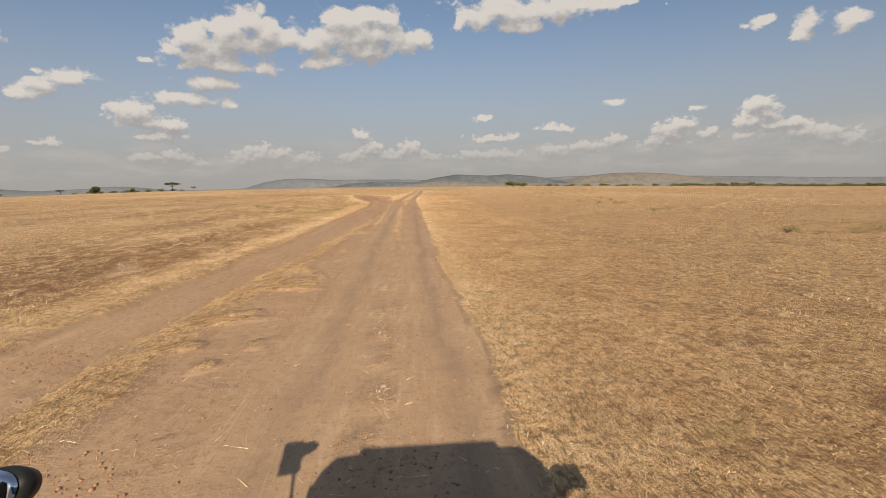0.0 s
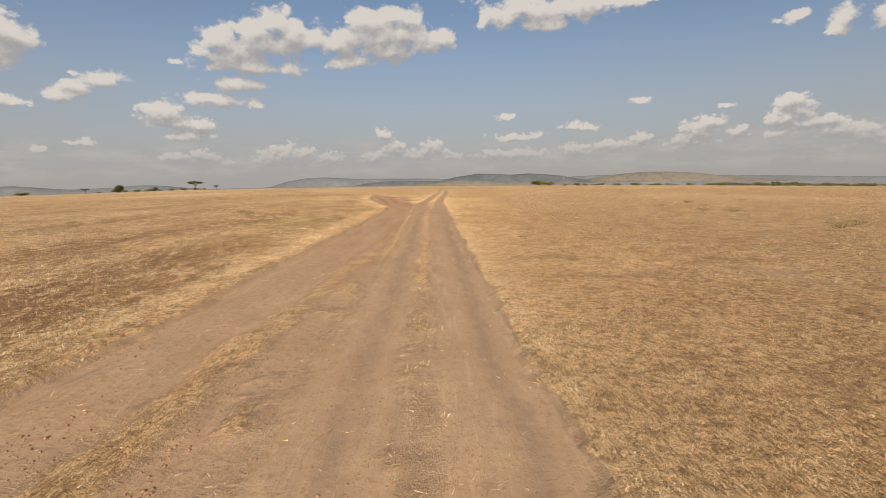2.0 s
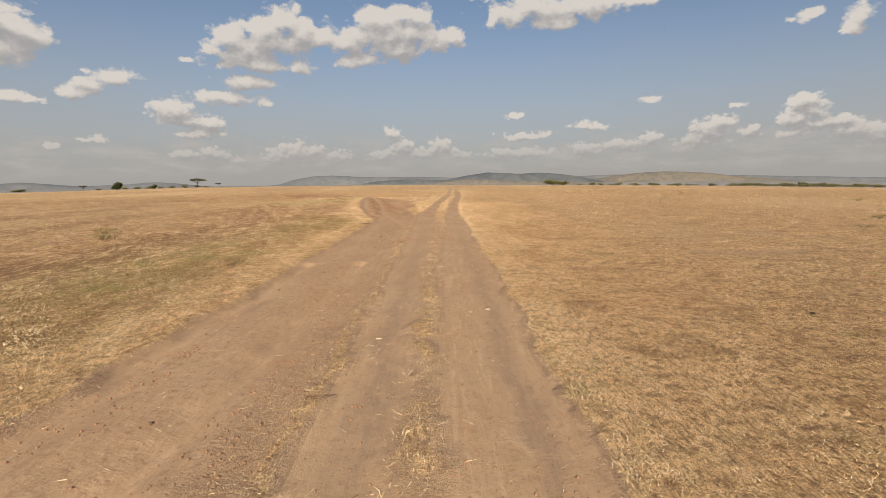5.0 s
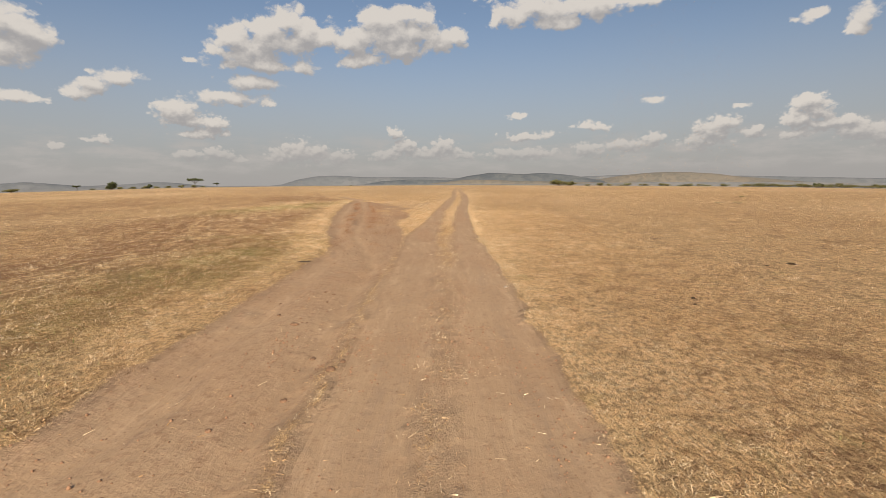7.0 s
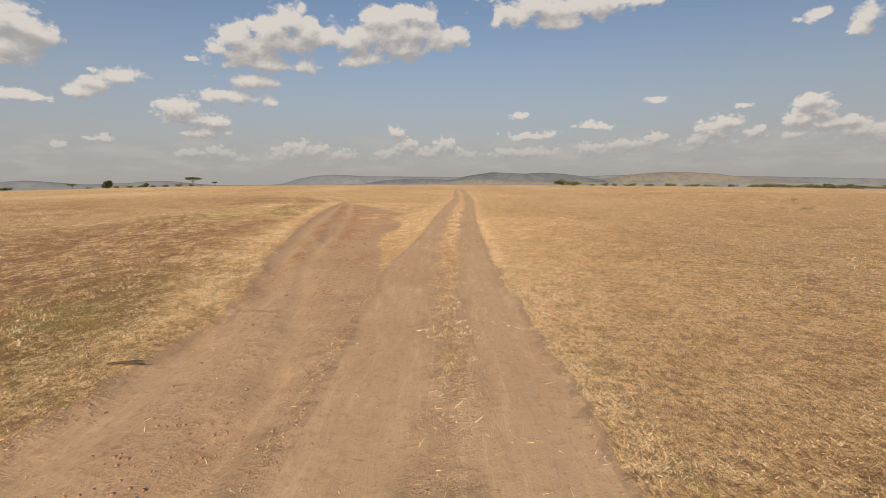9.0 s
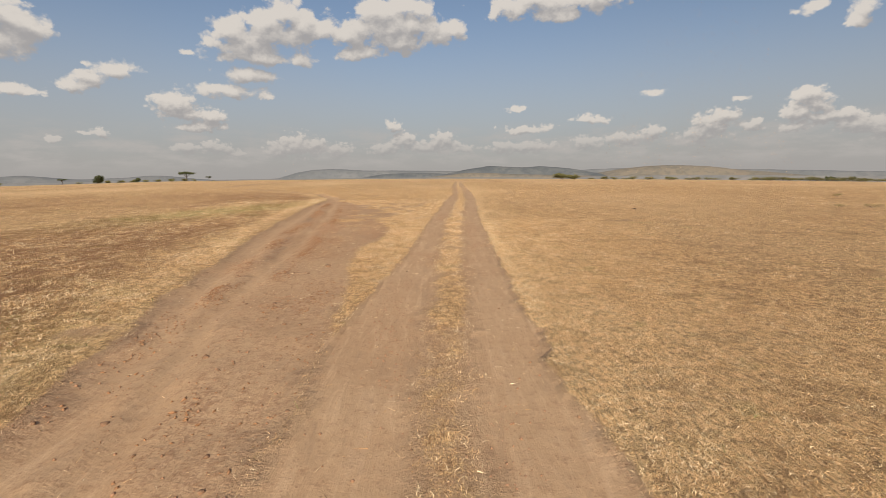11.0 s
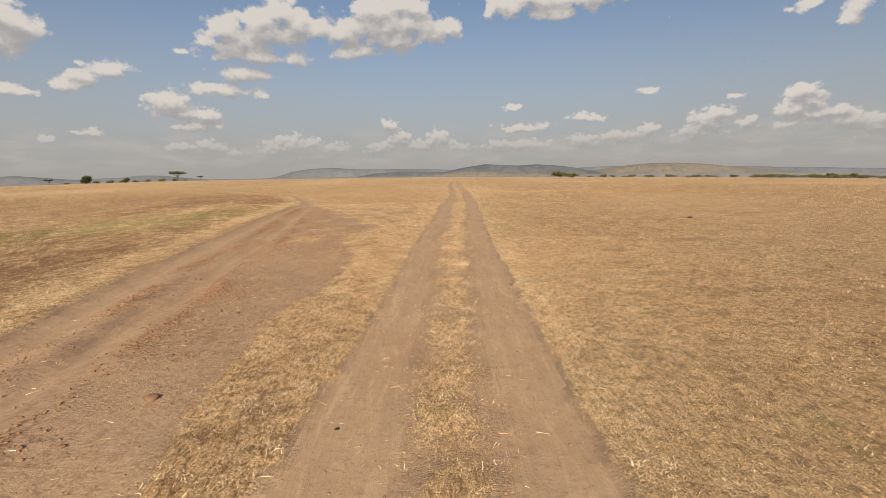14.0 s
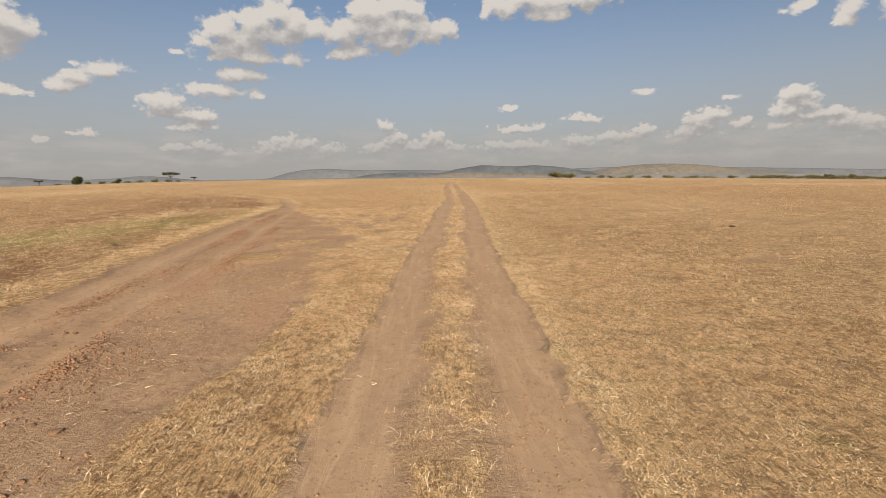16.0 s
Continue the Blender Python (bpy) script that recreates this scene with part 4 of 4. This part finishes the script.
for k in range(18):
    bush(106 + 7.2 * k + 3 * (k % 2), 392 + 2 * math.sin(2.4 * k), 1.8 + 0.5 * ((k * 5) % 3), 7.5, 80 + k, "low olive scrub dotted along the plain", BUSH_LEAF, "scrub line beyond the plain", 420)
for k in range(46):
    bush(228 + 5.6 * k, 396 - 1.3 * k + 2 * math.sin(2.4 * k), 2.3 + 0.4 * ((k * 7) % 4), 13, 120 + k, "olive-green bush in a long thicket", BUSH_LEAF, "thicket along the edge of the plain", 620)
for k, (x, y) in enumerate(((276, 398), (283, 402), (292, 396), (372, 372), (380, 368))):
    bush(x, y, 4.2 - 0.2 * k, 4.5, 180 + k, "taller dark tree-like bush above the thicket", TREE_LEAF, "tall bushes in the thicket", 900)

# ---- low shrubs of the field ----
SHRUB = "low wiry olive-brown shrub in the dry grass"
SHRUBS = [(19.8, 46.0), (16.1, 40.2), (17.5, 39.5), (16.6, 46.6), (20.4, 50.0), (15.5, 29.6), (18.5, 30.2), (17.0, 30.6), (13.6, 16.6), (14.1, 15.9), (15.6, 15.9), (17.2, 16.4), (22.1, 78.0), (23.1, 77.1), (-12.9, 45.9), (-5.5, 39.7), (-21.1, 40.5), (-14.3, 48.1), (26.0, 52.0), (33.0, 66.0), (30.0, 88.0), (-9.8, 76.4)]
for k, (x, y) in enumerate(SHRUBS):
    bush(x, y, 0.22 + 0.06 * (k % 3), 1.0 + 0.25 * (k % 4), 200 + k, SHRUB, SHRUB_LEAF, "low shrubs in the field", 300, "low_shrub")


# ---- clods, dung, stones and a dead branch ----
def lump(name, x, y, size, flat, material, seed, label, category, group):
    """A worn irregular lump, half sunk in the soil."""
    bm = bmesh.new()
    bmesh.ops.create_icosphere(bm, subdivisions=2, radius=1.0)
    rng = np.random.default_rng(seed)
    shift = Vector(rng.uniform(-50, 50, 3))
    stretch = rng.uniform(0.75, 1.3, 2)
    for v in bm.verts:
        v.co *= 1 + 0.45 * noise.noise(v.co * 1.4 + shift) + 0.2 * noise.noise(v.co * 3.7 + shift)
        v.co = Vector((v.co.x * size * stretch[0], v.co.y * size * stretch[1], v.co.z * size * flat))
    ob = part(name, bm, material, None, "", True)
    ob.location = (x, y, float(height(x, y)) + size * flat * 0.35)
    ob.rotation_euler = (0, 0, rng.uniform(0, 6.28))
    return tagged(ob, label, category, group)


for k, (x, y, s) in enumerate(((3.55, 30.41, 0.10), (3.03, 29.1, 0.13), (4.04, 47.12, 0.09), (7.98, 50.25, 0.17), (7.3, 50.1, 0.09), (3.85, 46.7, 0.07), (10.71, 78.25, 0.2), (5.3, 34.5, 0.09), (2.5, 40.6, 0.07), (-0.91, 61.62, 0.045))):
    lump("dung_pat", x, y, s * 0.48, 0.4, DUNG, 300 + k, "dark dry dung pat lying in the grass", "dung", "dung pats in the grass")
for k, (x, y, s) in enumerate(((-2.46, 45.97, 0.09), (-1.89, 44.75, 0.06), (-1.45, 44.45, 0.06), (-1.54, 44.2, 0.085), (-2.77, 62.22, 0.12), (-3.1, 65.04, 0.07), (-1.34, 4.47, 0.035), (-2.24, 11.62, 0.07), (-0.9, 20.0, 0.03), (-2.3, 47.9, 0.06), (-2.9, 46.6, 0.05), (-3.2, 47.6, 0.05))):
    lump("dirt_clod", x, y, s * 0.6, 0.5, CLOD, 330 + k, "reddish-brown clod of dry earth on the track", "clod", "clods on the track")
for k, (x, y, s) in enumerate(((-0.3, 4.87, 0.035), (0.5, 35.2, 0.05), (0.2, 35.0, 0.035), (-2.95, 22.5, 0.05), (0.98, 48.3, 0.05))):
    lump("pale_stone", x, y, s, 0.5, STONE, 360 + k, "small pale stone on the dusty track", "stone", "pale stones on the track")
rng = np.random.default_rng(77)
made = 0
while made < 130:
    x, y = rng.uniform(-6, -1.4), rng.uniform(24, 78)
    bare, _, churn, _ = wear(np.array([x]), np.array([y]))
    if bare[0] > 0.6 and churn[0] > rng.random() * 0.9:
        lump("dirt_clod", x, y, float(rng.uniform(0.014, 0.034)), 0.6, CLOD, 400 + made, "small reddish clod of earth on the churned soil", "clod", "clods on the track")
        made += 1


def crumbs():
    """Fine gravel and crumbs of earth on the bare tracks."""
    rng = np.random.default_rng(5)
    n = 150000
    x, y = rng.uniform(-7, 1.3, n), rng.uniform(1.5, 80, n)
    bare, press_shade, churn, _ = wear(x, y)
    on = rng.random(n) < np.clip(bare - 0.4, 0, 1) * (0.6 + 1.0 * churn) * (1 - 0.8 * press_shade) * (0.15 + 1.6 * blend(grainy(x, y * 0.3, 0.9, 61), 0.05, 0.4))
    x, y = x[on], y[on]
    n = len(x)
    s = 0.006 + (0.012 + 0.01 * churn[on]) * rng.random(n) ** 2
    p = np.stack([x, y, height(x, y) + s * 0.4], -1)
    corner = np.array([(1, 0, 0), (-1, 0, 0), (0, 1, 0), (0, -1, 0), (0, 0, 0.8), (0, 0, -0.8)])
    verts = (p[:, None] + corner[None] * s[:, None, None] * rng.uniform(0.5, 1.4, (n, 6, 1))).reshape(-1, 3)
    tri = np.array([(0, 2, 4), (2, 1, 4), (1, 3, 4), (3, 0, 4), (2, 0, 5), (1, 2, 5), (3, 1, 5), (0, 3, 5)])
    tagged(new("gravel", mesh_of("gravel", verts, (tri[None] + (np.arange(n) * 6)[:, None, None]).reshape(-1, 3), CRUMBLE)), "loose reddish earth crumbs on the bare track", "gravel", "", "stuff")


crumbs()


def debris():
    """Flat torn scraps of turf and root beside the ruts."""
    rng = np.random.default_rng(15)
    n = 230000
    x, y = rng.uniform(-9, -1.6, n), rng.uniform(52, 92, n)
    on = rng.random(n) < 0.8 * debris_at(x, y) * blend(wear(x, y)[0], 0.2, 0.6)
    x, y = x[on], y[on]
    n = len(x)
    s, turn = 0.006 + 0.022 * rng.random(n) ** 3, rng.uniform(0, 6.28, n)
    p = np.stack([x, y, height(x, y) + s * 0.3], -1)
    corner = np.array([(1.2, 0, 0), (-1.2, 0, 0), (0, 0.7, 0), (0, -0.7, 0), (0, 0, 0.5), (0, 0, -0.5)])[None] * rng.uniform(0.4, 1.5, (n, 6, 1))
    c, q = np.cos(turn)[:, None], np.sin(turn)[:, None]
    corner = np.stack([corner[..., 0] * c - corner[..., 1] * q, corner[..., 0] * q + corner[..., 1] * c, corner[..., 2] + 0.25 * corner[..., 0] * rng.normal(0, 1, (n, 1))], -1)
    verts = (p[:, None] + corner * s[:, None, None]).reshape(-1, 3)
    tri = np.array([(0, 2, 4), (2, 1, 4), (1, 3, 4), (3, 0, 4), (2, 0, 5), (1, 2, 5), (3, 1, 5), (0, 3, 5)])
    tagged(new("turf_debris", mesh_of("turf_debris", verts, (tri[None] + (np.arange(n) * 6)[:, None, None]).reshape(-1, 3), TORN)), "torn red-brown turf scraps heaped beside the ruts", "debris", "", "stuff")


debris()


def dead_branch(x, y):
    bm = bmesh.new()
    limb(bm, [(-0.3, 0, 0.02), (-0.1, 0.05, 0.035), (0.12, 0.02, 0.03), (0.32, 0.06, 0.01)], [0.012, 0.026, 0.02, 0.008])
    limb(bm, [(0.0, 0.04, 0.03), (0.08, 0.14, 0.03), (0.2, 0.2, 0.01)], [0.016, 0.012, 0.005], 5)
    ob = part("dead_branch", bm, BARK, None, "", True)
    ob.location, ob.scale = (x, y, float(height(x, y)) + 0.01), (0.65, 0.65, 0.65)
    tagged(ob, "dark dead branch on the edge of the grass", "branch")


dead_branch(-3.83, 51.45)


# ---- the safari van that the drive sets out from ----
PAINT = plain_of("silver_paint", (0.62, 0.63, 0.63), 0.3, 0.0, 0.03, 1.5)
BLACK = plain_of("black_plastic", (0.02, 0.02, 0.02), 0.5, 0.0, 0.1, 20.0)
RUBBER = plain_of("tyre_rubber", (0.025, 0.024, 0.023), 0.85, 0.0, 0.15, 20.0)
STEEL = plain_of("dull_steel", (0.45, 0.45, 0.45), 0.35, 0.9, 0.08, 10.0)
MIRROR, _, _b = surface("mirror_glass", 0.02, 1.0)
_b.inputs["Base Color"].default_value = (0.8, 0.82, 0.84, 1)
GLASS, _, _b = surface("tinted_glass", 0.05)
_b.inputs["Base Color"].default_value = (0.02, 0.025, 0.028, 1)
_b.inputs["Specular IOR Level"].default_value = 0.6
LENS, _, _b = surface("lamp_lens", 0.08)
_b.inputs["Base Color"].default_value = (0.75, 0.76, 0.78, 1)
_b.inputs["Specular IOR Level"].default_value = 0.6
AMBER = plain_of("amber_lens", (0.6, 0.2, 0.02), 0.2, 0.0, 0.05, 20.0)


def bevelled(bm, width, segments=2):
    bmesh.ops.bevel(bm, geom=bm.edges[:], offset=width, segments=segments, affect="EDGES", profile=0.5)
    return bm


def block(centre, size, bevel=0.0):
    bm = bmesh.new()
    bmesh.ops.create_cube(bm, size=1, matrix=Matrix.Translation(centre) @ Matrix.Diagonal((*size, 1)))
    return bevelled(bm, bevel) if bevel else bm


def extruded(outline, half, narrow=None):
    """A solid from a side outline of (y, z); narrow(z) gives its half width."""
    bm = bmesh.new()
    sides = []
    for s in (-1, 1):
        sides.append([bm.verts.new((s * (narrow(z) if narrow else half), y, z)) for y, z in outline])
    bm.faces.new(sides[0][::-1])
    bm.faces.new(sides[1])
    for i in range(len(outline)):
        j = (i + 1) % len(outline)
        bm.faces.new((sides[0][i], sides[0][j], sides[1][j], sides[1][i]))
    bmesh.ops.recalc_face_normals(bm, faces=bm.faces[:])
    return bm


def wheel(van, x, y, side):
    bm = bmesh.new()
    bmesh.ops.create_cone(bm, cap_ends=True, segments=32, radius1=0.33, radius2=0.33, depth=0.2, matrix=Matrix.Rotation(math.pi / 2, 4, "Y"))
    bevelled(bm, 0.03)
    tyre = part("wheel", bm, RUBBER, van, "dusty black tyre", True)
    tyre.location = (x, y, 0.33)
    bm = bmesh.new()
    bmesh.ops.create_cone(bm, cap_ends=True, segments=24, radius1=0.2, radius2=0.17, depth=0.06, matrix=Matrix.Translation((side * 0.09, 0, 0)) @ Matrix.Rotation(side * math.pi / 2, 4, "Y"))
    part("rim", bm, STEEL, tyre, "steel rim", True)


def panel(name, van, corners, thick, material, label=""):
    """A flat or bent panel through its corners, with thickness."""
    bm = bmesh.new()
    f = bm.faces.new([bm.verts.new(c) for c in corners])
    out = bmesh.ops.extrude_face_region(bm, geom=[f])
    f.normal_update()
    for v in out["geom"]:
        if isinstance(v, bmesh.types.BMVert):
            v.co += f.normal * thick
    bmesh.ops.recalc_face_normals(bm, faces=bm.faces[:])
    return part(name, bm, material, van, label)


def oval(radius_x, radius_z, depth, dome, segments=28):
    """A shallow oval bowl facing -y, for the convex mirror."""
    bm = bmesh.new()
    rings = []
    for r, d in ((1.0, 0.0), (0.98, depth * 0.4), (0.8, depth * 0.85), (0.35, depth)) if not dome else ((0.93, -0.004), (0.7, -dome * 0.55), (0.35, -dome * 0.9)):
        rings.append([bm.verts.new((r * radius_x * math.cos(6.2832 * i / segments), d, r * radius_z * math.sin(6.2832 * i / segments))) for i in range(segments)])
    for a, b in zip(rings, rings[1:]):
        for i in range(segments):
            bm.faces.new((a[i], a[(i + 1) % segments], b[(i + 1) % segments], b[i]))
    bm.faces.new(rings[-1])
    bm.faces.new(rings[0][::-1])
    bmesh.ops.recalc_face_normals(bm, faces=bm.faces[:])
    return bm


def safari_van(x, y):
    van = stand("safari_van", x, y, "dusty silver safari van with raised roof and front mirrors", "van")
    van.location.z = -0.05

    def girth(z):
        return float(np.interp(z, (0.3, 0.5, 1.1, 1.5, 1.72, 1.9), (0.84, 0.86, 0.86, 0.83, 0.78, 0.7)))

    # nose, windscreen slope, roof and tail
    outline = [(1.32, 0.35), (1.36, 0.55), (1.33, 0.85), (1.2, 1.08), (0.92, 1.16), (0.1, 1.86), (-0.1, 1.92), (-3.1, 1.92), (-3.24, 1.8), (-3.3, 1.0), (-3.3, 0.35)]
    mid = []
    for (a, b), (c, d) in zip(outline, outline[1:] + outline[:1]):
        n = max(1, round(abs(d - b) / 0.22))
        mid += [(a + (c - a) * k / n, b + (d - b) * k / n) for k in range(n)]
    part("body", bevelled(extruded(mid, 0, girth), 0.012, 1), PAINT, van, "silver painted van body", True)
    # raised roof hatch
    part("roof_hatch", block((0, -1.62, 1.985), (1.1, 3.0, 0.13), 0.04), PAINT, van, "raised hatch on the roof", True)
    panel("windscreen", van, [(-0.72, 0.86, 1.225), (0.72, 0.86, 1.225), (0.62, 0.17, 1.815), (-0.62, 0.17, 1.815)], 0.008, GLASS, "dark windscreen")
    for s in (-1, 1):
        for y0, y1 in ((0.35, -0.55), (-0.7, -1.75), (-1.9, -2.95)):
            pts = [(s * (girth(1.2) + 0.004), y0 + (0.25 if y0 > 0 else 0), 1.18), (s * (girth(1.2) + 0.004), y1, 1.18), (s * (girth(1.68) + 0.004), y1, 1.68), (s * (girth(1.68) + 0.004), y0 - (0.2 if y0 > 0 else 0), 1.68)]
            panel("side_window", van, pts if s > 0 else pts[::-1], 0.006, GLASS)
        part("door_handle", block((s * 0.875, -0.45, 1.02), (0.03, 0.14, 0.03), 0.008), BLACK, van)
        part("headlight", block((s * 0.64, 1.33, 0.82), (0.34, 0.1, 0.2), 0.03), LENS, van, "clear headlight", True)
        part("turn_signal", block((s * 0.84, 1.27, 0.8), (0.06, 0.12, 0.16), 0.02), AMBER, van, "amber turn signal", True)
        part("tail_light", block((s * 0.78, -3.29, 1.0), (0.12, 0.05, 0.4), 0.015), AMBER, van)
        for yy in (0.72, -2.35):
            wheel(van, s * 0.78, yy, s)
    part("front_bumper", block((0, 1.4, 0.48), (1.7, 0.16, 0.24), 0.05), PAINT, van, "silver front bumper", True)
    part("rear_bumper", block((0, -3.34, 0.48), (1.66, 0.14, 0.2), 0.04), BLACK, van)
    grille = part("grille", block((0, 1.35, 0.8), (0.86, 0.05, 0.2), 0.015), BLACK, van, "black slatted grille")
    for k in range(4):
        part("slat", block((0, 1.38, 0.735 + 0.043 * k), (0.82, 0.02, 0.014), 0.004), STEEL, grille)
    for s in (-1, 1):
        bm = bmesh.new()
        limb(bm, [(s * 0.3, 0.93, 1.19), (s * 0.12, 0.72, 1.37), (s * 0.02, 0.6, 1.46)], [0.012, 0.009, 0.006], 6)
        part("wiper", bm, BLACK, van)
    # near-side mirrors on a stalk at the front corner, far-side one on the door
    bm = bmesh.new()
    limb(bm, [(-0.85, 0.76, 1.0), (-0.95, 0.82, 1.18), (-1.02, 0.84, 1.4)], [0.014, 0.012, 0.012], 8)
    part("mirror_stalk", bm, BLACK, van, "black mirror stalk", True)
    face = part("wing_mirror", block((0, 0, 0), (0.17, 0.05, 0.25), 0.024), BLACK, van, "black framed flat mirror", True)
    face.matrix_basis = pose(-1.07, 0.79, 1.5, 0, -12, -14)
    part("mirror_glass", block((0, -0.026, 0), (0.15, 0.006, 0.23), 0.003), MIRROR, face, "flat mirror glass")
    under = part("convex_mirror", oval(0.115, 0.05, 0.06, 0), BLACK, van, "oval black convex mirror", True)
    under.matrix_basis = pose(-1.0, 0.93, 1.48, -18, -24, -16)
    part("mirror_glass", oval(0.115, 0.05, 0, 0.02), MIRROR, under, "convex mirror glass", True)
    door = part("door_mirror", block((0.95, 0.86, 1.22), (0.2, 0.07, 0.15), 0.03), BLACK, van, "black door mirror", True)
    part("mirror_glass", block((0.95, 0.822, 1.22), (0.17, 0.006, 0.12), 0.003), MIRROR, door)
    bm = bmesh.new()
    limb(bm, [(0.84, 0.82, 1.14), (0.9, 0.86, 1.16), (0.93, 0.87, 1.2)], [0.02, 0.016, 0.016], 6)
    part("mirror_bracket", bm, BLACK, van)
    return van


safari_van(0.12, 0.06)
